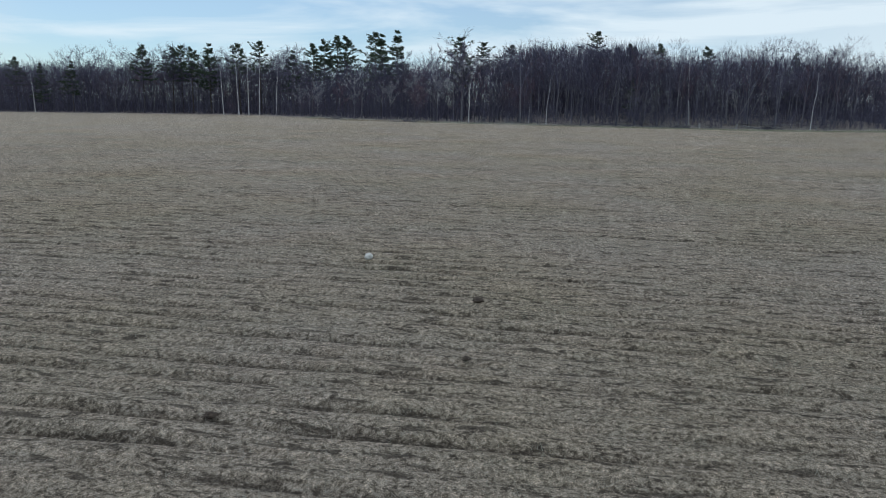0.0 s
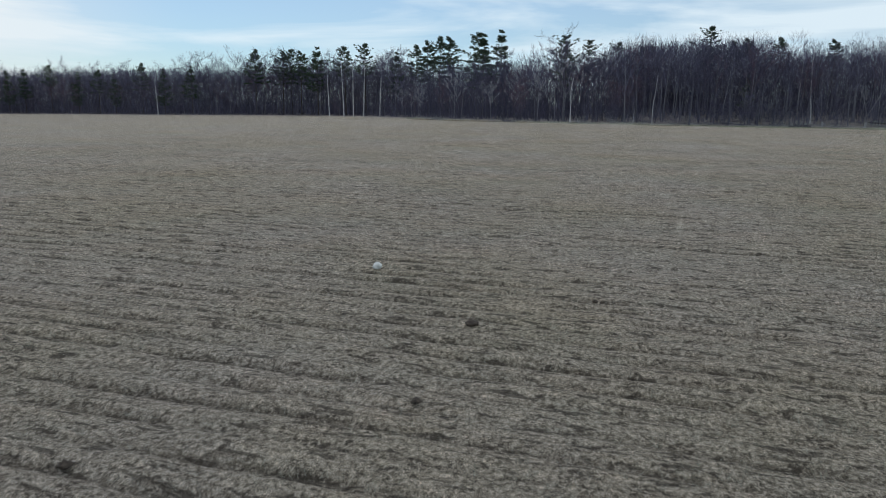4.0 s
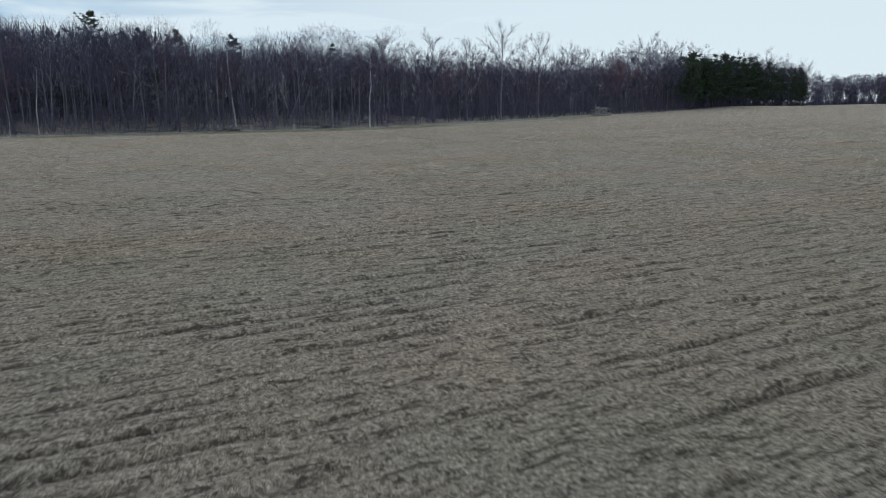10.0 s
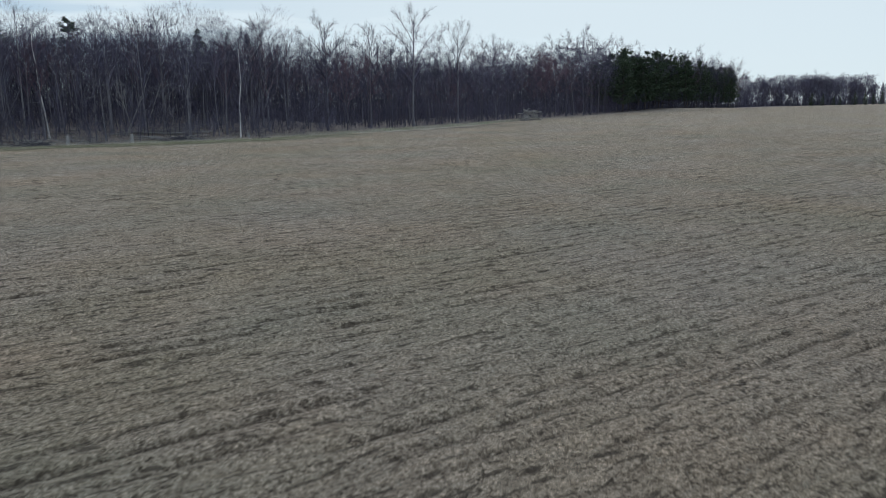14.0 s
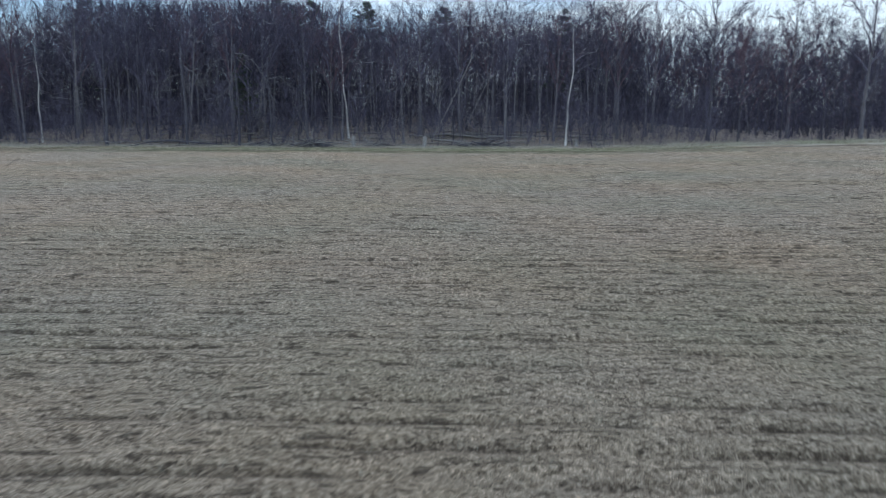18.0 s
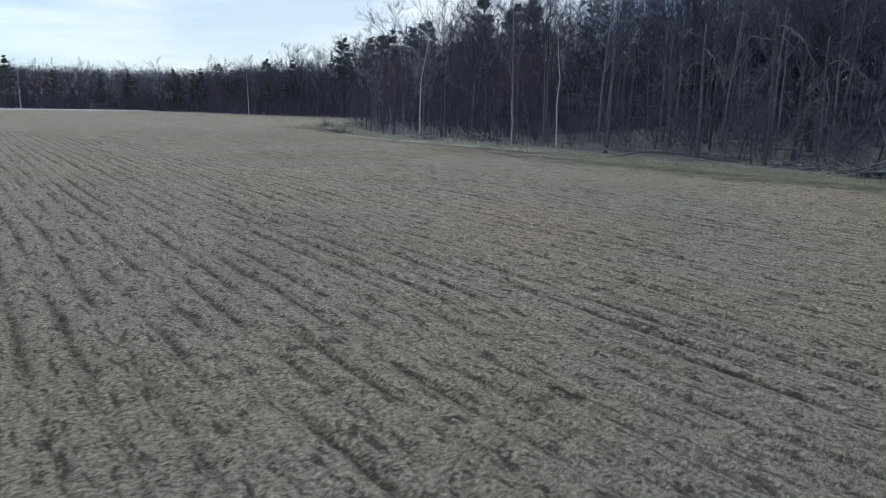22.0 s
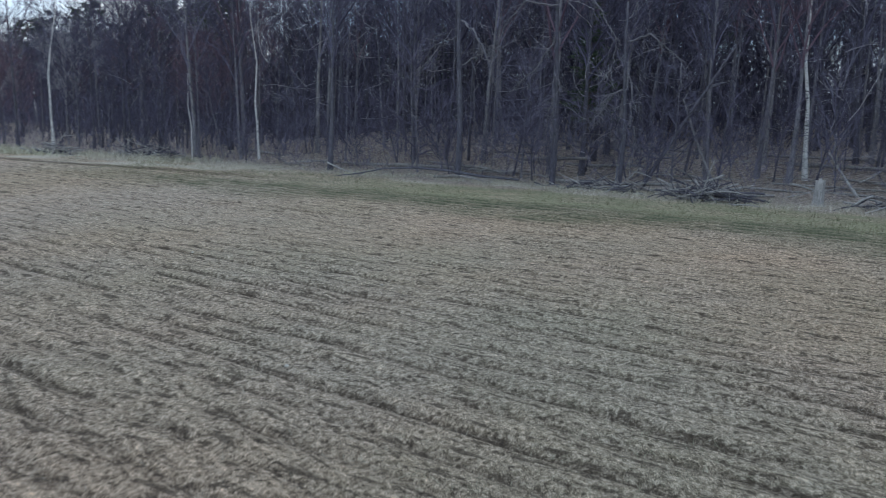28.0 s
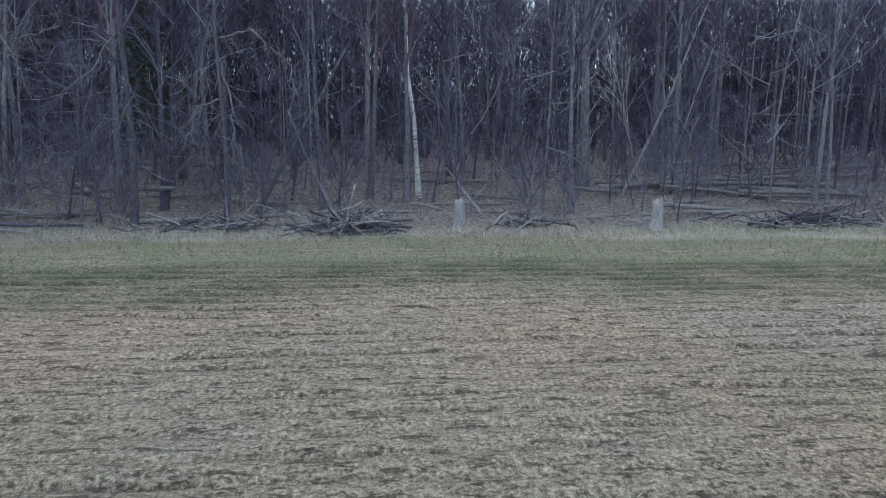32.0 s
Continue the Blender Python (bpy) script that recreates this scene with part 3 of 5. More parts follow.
def crown_tree(height, r0, fork=0.42, limbs=8, reach=4.5, mids=5, shoots=5, twigs=4, width=0.05, sides=6, lean=(0.0, 0.0), dead=0):
    """A leafless broadleaf whose limbs sweep up out of the trunk into one rounded crown."""
    wood, fine = Soup(), Soup()
    hs = np.linspace(0, 1, 9)
    wig = np.cumsum(rng.normal(0, 0.02 * height / 9, (9, 2)), 0)
    trunk = np.c_[lean[0] * hs**1.2 * height + wig[:, 0] - wig[0, 0], lean[1] * hs**1.2 * height + wig[:, 1] - wig[0, 1], hs * height * 0.88 - 0.25]
    rad = r0 * (1 - 0.92 * hs**0.85) + 0.012
    rad[0] *= 1.35
    wood.tube(trunk, rad, sides)
    order = (np.arange(limbs) + rng.uniform(0, 0.8, limbs)) / limbs
    rise = fork + (0.84 - fork) * order**1.3
    start = np.array([along(trunk, q / 0.88) for q in rise])
    az = np.arange(limbs) * 2.4 + rng.uniform(0, 6.28) + rng.normal(0, 0.3, limbs)
    top = height * np.clip(fork + 0.16 + (0.84 - fork) * order**0.75 + rng.normal(0, 0.03, limbs), 0, 1.02)
    mid, half = height * (fork + 0.58 * (1 - fork)), height * 0.47 * (1 - fork)
    out = reach * np.sqrt(np.clip(1.02 - ((top - mid) / half) ** 2, 0.06, 1)) * rng.uniform(0.72, 1.12, limbs)
    end = np.c_[trunk[-1, 0] * 0.7 + np.cos(az) * out, trunk[-1, 1] * 0.7 + np.sin(az) * out, np.maximum(top, start[:, 2] + 0.8)]
    bend = np.c_[start[:, :2] * 0.62 + end[:, :2] * 0.38, start[:, 2] * 0.38 + end[:, 2] * 0.62] + rng.normal(0, 0.25, (limbs, 3))
    t = np.linspace(0, 1, 6)[None, :, None]
    limb = start[:, None] * (1 - t) ** 2 + bend[:, None] * 2 * t * (1 - t) + end[:, None] * t**2
    limb[:, 1:-1] += rng.normal(0, 0.07, limb[:, 1:-1].shape)
    for p, q in zip(limb, rise):
        fine.tube(p, np.linspace(max(0.03, r0 * (1.0 - q) * 0.75), 0.014, 6), 4 if sides > 6 else 3)
    if dead:
        a = rng.random(dead) * 6.28
        b = np.array([along(trunk, q) for q in rng.uniform(0.08, fork, dead)])
        stick = grown(b, np.c_[np.cos(a), np.sin(a), rng.normal(0.1, 0.35, dead)], rng.uniform(0.5, 2.2, dead), -0.1, 0.16, 3)
        ribbons(fine, stick, np.full(dead, 0.035), 0.012)
    size = np.linalg.norm(end - start, axis=1)
    # the trunk's own leader carries shoots as well
    whole = np.concatenate([limb, np.linspace(trunk[6], trunk[8], 6)[None]])
    size = np.append(size, height * 0.3)
    p, ln = np.repeat(whole, mids, 0), np.repeat(size, mids)
    b, d = on_path(p, rng.uniform(0.3, 1.0, len(p)))
    branch = grown(b, d + rng.normal(0, 0.42, d.shape), ln * rng.uniform(0.18, 0.36, len(b)), 0.3, 0.12, 2)
    ribbons(fine, branch, np.full(len(b), max(0.05, width * 1.2)), width * 0.6)
    p, ln = np.repeat(branch, shoots, 0), np.repeat(ln, shoots)
    b, d = on_path(p, rng.uniform(0.15, 1.0, len(p)))
    shoot = grown(b, d + rng.normal(0, 0.5, d.shape), ln * rng.uniform(0.10, 0.24, len(b)), 0.3, 0.1, 1)
    fine.spikes(shoot[:, 0], shoot[:, 1], width * 0.9, 1)
    p, ln = np.repeat(shoot, twigs, 0), np.repeat(ln, twigs)
    b, d = on_path(p, rng.uniform(0.1, 1.0, len(p)))
    d = unit(d + rng.normal(0, 0.55, d.shape))
    fine.spikes(b, b + d * np.clip(ln * rng.uniform(0.05, 0.16, len(b)), 0.25, 1.1)[:, None], width * 0.75, 1)
    return wood.arrays(), fine.arrays()


def pine_tree(height, r0, crown=0.4, whorls=10, reach=3.6, clumps=9, needles=8, top=1.0, ragged=0.35, dome=1.35, brush=1.0):
    """A white pine: tiers of level boughs, with gaps between, that carry flat sprays of needles."""
    wood, fine = Soup(), Soup()
    hs = np.linspace(0, 1, 8)
    wig = np.cumsum(rng.normal(0, 0.08, (8, 2)), 0)
    trunk = np.c_[wig - wig[0], hs * height - 0.25]
    wood.tube(trunk, r0 * (1 - 0.93 * hs) + 0.02, 7)
    base, tip, wide, arms = [], [], [], []
    lobe = rng.uniform(0, 6.28, 3)
    for i in range(whorls):
        s = crown + (1 - crown) * min(0.985, max(0, i + rng.normal(0, 0.2)) / (whorls - 0.6))
        size = reach * (1 - ((s - crown) / (1 - crown)) ** dome * 0.9) * (0.55 + 0.45 * min(1, (i + 1) / 3)) * top
        az = rng.uniform(0, 6.28)
        for j in range(rng.integers(4, 7)):
            az += 1.2 + rng.normal(0, 0.25)
            bias = 1 + 0.28 * math.cos(az - lobe[0]) + 0.2 * math.cos(2 * az - lobe[1] + 7 * s)
            ln = max(0.5, size * bias * rng.uniform(1 - ragged, 1 + ragged * 0.5))
            c = along(trunk, s + rng.normal(0, 0.006))
            p = bough(c, turn_out(az, radians(rng.uniform(-8, 22) + 42 * max(0, s - 0.8) / 0.2)), ln, 0.30, 0.05, 3)
            arms.append(p)
            n = max(3, int(clumps * (0.4 + 0.6 * ln / reach)))
            f = rng.uniform(0.22, 1.0, n) ** 0.8
            b = np.array([along(p, q) for q in f])
            side = np.array([-math.sin(az), math.cos(az), 0.0])
            b = b + side * (rng.normal(0, 0.17, n) * ln * (0.35 + f))[:, None] + rng.normal(0, 0.12, (n, 3))
            b = np.repeat(b, needles, 0) + rng.normal(0, 0.16, (n * needles, 3)) * (1, 1, 0.45)
            a, e = az + rng.normal(0, 1.25, len(b)), rng.normal(0.32, 0.38, len(b))
            d = np.c_[np.cos(a) * np.cos(e), np.sin(a) * np.cos(e), np.sin(e)]
            base.append(b)
            tip.append(b + d * rng.uniform(0.35, 0.85, len(b))[:, None])
            wide.append(rng.uniform(0.12, 0.26, len(b)) * brush)
    ribbons(wood, np.array(arms), np.full(len(arms), 0.10), 0.03)
    fine.spikes(np.concatenate(base), np.concatenate(tip), np.concatenate(wide), 1)
    return wood.arrays(), fine.arrays()


PROTOS = {}


def proto(key, geo, wood_mat, fine_mat):
    (wv, wf), (fv, ff) = geo
    PROTOS[key] = (mesh_from("trunk", wv, wf, wood_mat, True), mesh_from("crown", fv, ff, fine_mat), geo)


def plant(key, x, y, turn=0.0, scale=1.0, name="bare_tree", label="", category="tree", group="", tilt=(0.0, 0.0), sink=0.0):
    """One tree: an empty at its foot that holds trunk and crown."""
    root = new(name)
    root.matrix_world = pose(x, y, ground_z(x, y) - sink, tilt[0], tilt[1], turn) @ Matrix.Scale(scale, 4)
    root.empty_display_size = 0.3
    for part_name, me in zip(("trunk", "crown"), PROTOS[key][:2]):
        ob = new(part_name, me)
        ob.parent = root
    return tagged(root, label, category, group)


def build_protos():
    for i in range(4):
        proto(f"tall{i}", crown_tree(19 + i, 0.16 + 0.025 * i, 0.38, 9, 4.2, 6, 5, 4, 0.028, 8, (0, 0), 10), (BARK, BARK_DARK, BARK_LIGHT, BARK)[i], (TWIG_DARK, TWIG_DARK, TWIG, TWIG_RED)[i])
    for i in range(3):
        proto(f"fan{i}", crown_tree(21 + i, 0.24, 0.36, 11, 5.6, 8, 6, 4, 0.030, 8, (0, 0), 6), (BARK_DARK, BARK, BARK)[i], (TWIG_DARK, TWIG_DARK, TWIG)[i])
    for i in range(3):
        proto(f"pole{i}", crown_tree(15 + 2 * i, 0.075 + 0.015 * i, 0.45, 7, 2.4, 5, 5, 4, 0.024, 7, (0, 0), 12), (BARK_DARK, BARK, BARK_LIGHT)[i], (TWIG_DARK, TWIG, TWIG)[i])
    for i in range(3):
        proto(f"sapling{i}", crown_tree(5.5 + 1.5 * i, 0.045, 0.10, 12, 1.7, 6, 5, 3, 0.014, 7), (BARK_DARK, BARK, BARK_DARK)[i], (TWIG, TWIG_DARK, TWIG)[i])
    for i in range(2):
        proto(f"birch{i}", bare_tree(19 + i, 0.15, 0.55, 11, 2.4, 3, 8, 0.8, 0.020, 8, 3, (-0.06, 0) if i else (-0.03, 0.01), (40, 70), 0, 0.08), BIRCH, TWIG)
    proto("birch_far", bare_tree(18, 0.16, 0.6, 9, 2.6, 2, 8, 1.0, 0.05, 6, 1, (-0.04, 0.0), (40, 70)), BIRCH, TWIG)
    proto("droop", bare_tree(9.0, 0.085, 0.16, 20, 3.6, 4, 14, 0.8, 0.020, 6, 3, (0.03, -0.03), (-12, 45)), BARK, TWIG)
    proto("dead_fork", bare_tree(21, 0.16, 0.34, 13, 6.0, 3, 4, 1.1, 0.034, 7, 3, (0, 0), (40, 70), 2), PALE, TWIG_PALE)
    for i in range(3):
        proto(f"pine{i}", pine_tree(26 + i, 0.30, (0.50, 0.36, 0.56)[i], (9, 13, 8)[i], (7.0, 7.2, 7.4)[i], 15, 10, 1.0, (0.5, 0.3, 0.5)[i], (1.5, 1.0, 1.8)[i], 1.25), PINE_BARK, NEEDLE)
    for i in range(2):
        proto(f"grove{i}", pine_tree(21 + i, 0.24, 0.16, 14, 5.4, 10, 8, 1.0, 0.4, 2.6 + i, 1.8), PINE_BARK, NEEDLE)
    proto("stout", crown_tree(18.5, 0.34, 0.40, 11, 5.0, 7, 6, 4, 0.03, 12, (0, 0), 4), BARK, TWIG)
    proto("pine_full", pine_tree(22, 0.26, 0.2, 15, 4.4, 10, 9, 1.0, 0.45, 1.7), PINE_BARK, NEEDLE)


build_protos()


def thicket(name, spots, tall, per, width, mat, label, slant=0.42, long=1.0, power=1.75):
    """Close-set thin stems and twigs of the undergrowth, one mesh."""
    n = len(spots) * per
    c = np.repeat(spots, per, 0) + rng.normal(0, 0.9, (n, 2))
    z = land(c[:, 0], c[:, 1])
    h = tall * rng.random(n) ** power
    ln = rng.uniform(0.8, 2.6, n) * tall / 8 * long
    base = np.c_[c, z + h - 0.1]
    d = np.c_[rng.normal(0, slant, (n, 2)), np.full(n, 1.0)]
    d /= np.linalg.norm(d, axis=1)[:, None]
    s = Soup()
    s.spikes(base, base + d * ln[:, None], width * rng.uniform(0.5, 1.5, n), 1)
    v, f = s.arrays()
    return tagged(new(name, mesh_from(name, v, f, mat)), label, "undergrowth", kind="stuff")


def twig_haze(name, trees, per, width, mat, label):
    """The finest twigs of many crowns, too small to count, as one mesh. trees: x, y, height, spread."""
    trees = np.repeat(np.asarray(trees, float), per, 0)
    n = len(trees)
    s = rng.random(n) ** 0.62
    reach = trees[:, 3] * np.sqrt(np.clip(1 - ((s - 0.52) / 0.52) ** 2, 0, 1))
    a, r = rng.random(n) * 2 * np.pi, np.sqrt(rng.random(n))
    out = np.c_[np.cos(a), np.sin(a)]
    base = np.c_[trees[:, :2] + out * (r * reach)[:, None], land(trees[:, 0], trees[:, 1]) + trees[:, 2] * (0.30 + 0.70 * s)]
    d = np.c_[out * (0.15 + 0.6 * r)[:, None] + rng.normal(0, 0.35, (n, 2)), rng.normal(0.85, 0.3, n)]
    d /= np.linalg.norm(d, axis=1)[:, None]
    q = Soup()
    q.spikes(base, base + d * rng.uniform(0.6, 1.7, n)[:, None], width * rng.uniform(0.5, 1.5, n), 1)
    v, f = q.arrays()
    return tagged(new(name, mesh_from(name, v, f, mat)), label, "twigs", kind="stuff")


def inner_stems(name, spots, mat, label):
    """Slim trunks that stand one behind another inside the woods, one mesh."""
    s = Soup()
    for x, y in spots:
        h, r = rng.uniform(9, 18), rng.uniform(0.03, 0.11)
        t = np.linspace(0, 1, 4)
        lx, ly = rng.normal(0, 0.05, 2) * h
        bow = np.sin(t * np.pi) * rng.normal(0, 0.25)
        s.tube(np.c_[x + lx * t + bow, y + ly * t, ground_z(x, y) - 0.2 + h * t], r * (1.05 - 0.85 * t), 4)
    v, f = s.arrays()
    return tagged(new(name, mesh_from(name, v, f, mat, True)), label, "woods", kind="stuff")


def far_wood(name, picks, label, category="woods"):
    """Trees that stand far off, joined: wood and crowns apart by material."""
    groups = {}
    for key, x, y, turn, scale in picks:
        for me, geo in zip(PROTOS[key][:2], PROTOS[key][2]):
            groups.setdefault(me.materials[0].name, []).append((geo, x, y, turn, scale))
    vs, fs, ms, n, mats = [], [], [], 0, []
    for mi, (mat, some) in enumerate(groups.items()):
        mats.append(mat)
        for (v, f), x, y, turn, scale in some:
            c, q = math.cos(turn), math.sin(turn)
            w = np.stack([v[:, 0] * c - v[:, 1] * q, v[:, 0] * q + v[:, 1] * c, v[:, 2]], 1) * scale
            vs.append(w + (x, y, ground_z(x, y)))
            fs.append(f + n)
            ms.append(np.full(len(f), mi))
            n += len(v)
    me = mesh_from(name, np.concatenate(vs), np.concatenate(fs))
    for mat in mats:
        me.materials.append(bpy.data.materials[mat])
    me.polygons.foreach_set("material_index", np.concatenate(ms).astype(np.int32))
    return tagged(new(name, me), label, category, kind="stuff")


def front_points(step, depth0, depth1, x0, x1, jitter=0.5):
    """Jittered places behind the front of the woods, between two depths and two x."""
    gx, gy = np.meshgrid(np.arange(x0, x1, step), np.arange(140, 330, step))
    p = np.c_[gx.ravel(), gy.ravel()] + rng.uniform(-jitter, jitter, (gx.size, 2)) * step
    d = into_woods(p[:, 0], p[:, 1])
    return p[(d > depth0) & (d < depth1)]


def sprays(name, base, way, length, width, mat, label, kids=5, twigs=3, lift=0.25):
    """Branches with side shoots and fine twigs, too many to count, as one mesh."""
    soup = Soup()
    length = np.asarray(length, float)
    main = grown(base, way, length, lift, 0.16, 4)
    ribbons(soup, main, np.full(len(base), width), width * 0.35)
    big, ln = np.repeat(main, kids, 0), np.repeat(length, kids)
    b, d = on_path(big, rng.uniform(0.2, 1.0, len(big)))
    kid = grown(b, d + rng.normal(0, 0.55, d.shape), ln * rng.uniform(0.2, 0.5, len(b)), lift, 0.2, 2)
    ribbons(soup, kid, np.full(len(b), width * 0.5), width * 0.22)
    if twigs:
        big, ln = np.repeat(kid, twigs, 0), np.repeat(ln, twigs)
        b, d = on_path(big, rng.uniform(0.15, 1.0, len(big)))
        d = unit(d + rng.normal(0, 0.6, d.shape))
        soup.spikes(b, b + d * (ln * rng.uniform(0.08, 0.25, len(b)))[:, None], width * 0.42, 1)
    v, f = soup.arrays()
    return tagged(new(name, mesh_from(name, v, f, mat)), label, "branches", kind="stuff")


def boughs_of(spots, per, low, high, el, spread):
    """Feet and ways of branches that leave upright stems at the given spots."""
    p = np.repeat(np.asarray(spots, float), per, 0)
    n = len(p)
    a = rng.random(n) * 2 * np.pi
    e = rng.normal(el, spread, n)
    base = np.c_[p + rng.normal(0, 0.12, (n, 2)), land(p[:, 0], p[:, 1]) + rng.uniform(low, high, n)]
    return base, np.c_[np.cos(a) * np.cos(e), np.sin(a) * np.cos(e), np.sin(e)]

# ---- the woods ----
HEROES = []


def hero(key, x, y, scale=1.0, turn=0.0, **kw):
    HEROES.append((x, y))
    return plant(key, x, y, turn, scale, **kw)


# birches and pale trunks along the edge
hero("birch1", 67.4, 192.4, 0.92, 0, name="birch_tree", label="tall leaning white birch with dark bands at the woods' edge")
hero("birch0", 93.2, 179.6, 0.78, 40, name="birch_tree", label="slender white birch with a thin bare crown", tilt=(0, 2))
hero("birch0", 29.5, 191.9, 0.62, 100, name="birch_tree", label="short leaning birch with a twiggy top", tilt=(0, -7))
hero("birch0", 9.1, 190.5, 0.7, 210, name="birch_tree", label="small white birch by the brush", tilt=(0, -4))
hero("tall2", 7.6, 202.3, 1.0, 30, name="bare_tree", label="tall grey leafless tree with a pale trunk")
hero("tall1", 37.9, 188.5, 0.9, 80, name="bare_tree", label="tall leafless tree with a grey trunk at the edge")
hero("birch0", 24.7, 190.0, 0.35, 300, name="birch_tree", label="short pale broken birch at the edge")
hero("stout", 77.0, 192.2, 1.0, 10, name="bare_tree", label="thick grey trunk of a spreading leafless tree")
for i, (x, y) in enumerate([(-72, 255), (-66.5, 254), (-63.5, 255.5), (-60, 256), (-54, 255)]):
    hero("birch_far", x, y - 1.5, 0.95 + 0.04 * i, 50 * i, name="birch_tree", label="pale birch trunk in a group at the far edge", group="far birch group")
hero("birch_far", -135.3, 252.0, 0.75, 20, name="birch_tree", label="lone white birch at the far corner of the field")
hero("birch_far", -231.0, 212.3, 0.85, 160, name="birch_tree", label="white twin-stemmed birch beyond the road")
for x, y, s, k in [(114, 183.0, 1.0, 0), (138, 184.5, 1.12, 2), (129, 188, 0.95, 1), (103, 188, 0.88, 1), (88, 196, 0.82, 2), (-120.3, 262, 0.9, 0), (160, 192, 1.1, 1), (80.5, 205, 0.86, 0)]:
    hero("fan%d" % k, x, y, s, 77 * k + x, name="bare_tree", label="tall spreading leafless tree rising above the woods")
hero("dead_fork", 80.3, 191.6, 0.45, 200, name="dead_tree", label="pale forked dead tree leaning over the brush", tilt=(6, 14))
for x, y, s, turn in [(51.2, 189.4, 0.8, 20), (60.2, 190.2, 0.75, 130), (44.0, 189.6, 0.9, 250)]:
    hero("droop", x, y, s, turn, name="bare_tree", label="low spreading tree with drooping pale twigs at the edge", group="drooping edge trees")

# pines that stand up out of the woods: foot, height of the top, build
for x, y, top, k, t in [(-103.7, 266, 22.9, "pine0", 0), (-93.9, 268, 22.5, "pine0", 40), (-91.8, 272, 23.3, "pine2", 80), (-86.2, 266, 22.5, "pine0", 120), (-79.2, 264, 23.7, "pine1", 200),
                        (-68.3, 262, 23.6, "pine2", 20), (-60.4, 260, 24.4, "pine2", 60), (-49.7, 262, 21.9, "pine1", 90), (-42.8, 262, 24.3, "pine0", 33), (-34.3, 262, 27.1, "pine0", 10), (-31.2, 264, 27.2, "pine0", 70),
                        (-39, 266, 26.0, "pine0", 150), (-21.3, 278, 29.7, "pine2", 20), (-14.4, 290, 32.0, "pine1", 50), (10, 285, 29.5, "pine2", 99), (18.6, 285, 27.8, "pine2", 140), (28.5, 272, 26.0, "pine2", 44),
                        (38.1, 262, 24.1, "pine0", 11), (55.4, 252, 29.3, "pine2", 31), (59.1, 240, 23.8, "pine0", 5), (62.9, 238, 24.6, "pine0", 77), (73.3, 242, 25.2, "pine0", 12), (88.6, 241, 24.6, "pine0", 66),
                        (-16.3, 230.5, 25.2, "pine1", 91), (53.4, 198, 12.5, "pine_full", 7), (8, 214, 20.0, "pine0", 47), (30, 222, 20.5, "pine_full", 14), (104, 213, 21.0, "pine_full", 5), (60, 226, 21.5, "pine0", 8),
                        (-240.4, 210.6, 18.0, "pine1", 0), (-237, 226, 15.0, "pine0", 60), (-236.5, 244, 16.3, "pine_full", 60), (-222, 268, 17.1, "pine0", 90), (-208, 270, 16.7, "pine_full", 10), (-191.5, 273, 18.8, "pine2", 70), (-150, 268, 18.0, "pine0", 20),
                        (-243, 190, 14.5, "pine1", 30), (-244, 178, 13.5, "pine_full", 80), (-228, 252, 15.5, "pine1", 10), (-215, 267, 15.0, "pine_full", 200), (-200, 269, 17.0, "pine1", 50), (-178, 270, 16.5, "pine_full", 120), (-168, 268, 17.0, "pine0", 10), (-160, 266, 15.5, "pine_full", 300), (-138, 262, 17.5, "pine_full", 70), (-128, 264, 18.5, "pine1", 99)]:
    top = top if x > -125 or top == 18.0 else top - 1.6
    hero(k, x, y, (top - ground_z(x, y)) / {"pine0": 26, "pine1": 27, "pine2": 28, "pine_full": 22}[k], t, name="pine_tree", label="dark green white pine standing above the bare woods", group="pines")
# the pine grove at the far end
for i in range(58):
    x = 254 + 110 * (i + rng.uniform(0, 0.8)) / 58
    y = float(np.interp(x, [250, 300, 362], [200, 205, 199])) + rng.uniform(2, 16)
    hero("grove%d" % (i % 2), x, y, rng.uniform(0.80, 0.98) * (1.0 - 0.20 * smooth(290, 364, x)), rng.uniform(0, 360), name="pine_tree", label="dense dark pine of a grove by the woods", group="pine grove")

HERO_XY = np.array(HEROES)


def clear_of_heroes(p, gap):
    d = np.hypot(p[:, None, 0] - HERO_XY[None, :, 0], p[:, None, 1] - HERO_XY[None, :, 1]).min(1)
    return p[d > gap]


def build_near_trees():
    """Trees of the stretch of edge that the flight comes closest to, each on its own."""
    p = clear_of_heroes(front_points(3.6, 3.5, 24, 22, 112), 1.3)
    kinds = ["tall0", "tall1", "tall2", "tall3", "pole0", "pole1", "pole2", "pole1", "fan0"]
    words = {"tall": "tall straight leafless tree with grey bark", "pole": "slim leafless pole tree in the woods", "fan0": "spreading leafless tree with dark bark"}
    order = np.argsort(into_woods(p[:, 0], p[:, 1]))[:165]
    for x, y in p[order]:
        k = kinds[rng.integers(len(kinds))]
        plant(k, float(x), float(y), rng.uniform(0, 360), rng.uniform(0.64, 0.92), "bare_tree", words.get(k, words.get(k[:4], "")), "tree", "edge trees",
              (rng.normal(0, 2.2), rng.normal(0, 2.2)), 0.05)


build_near_trees()


def build_saplings():
    p = clear_of_heroes(front_points(3.3, 0.8, 9, 14, 118), 0.8)
    p = p[rng.permutation(len(p))[:110]]
    for x, y in p:
        plant("sapling%d" % rng.integers(3), float(x), float(y), rng.uniform(0, 360), rng.uniform(0.55, 1.1), "sapling", "twiggy leafless sapling at the woods' edge", "sapling", "edge saplings", (rng.normal(0, 7), rng.normal(0, 7)))


build_saplings()


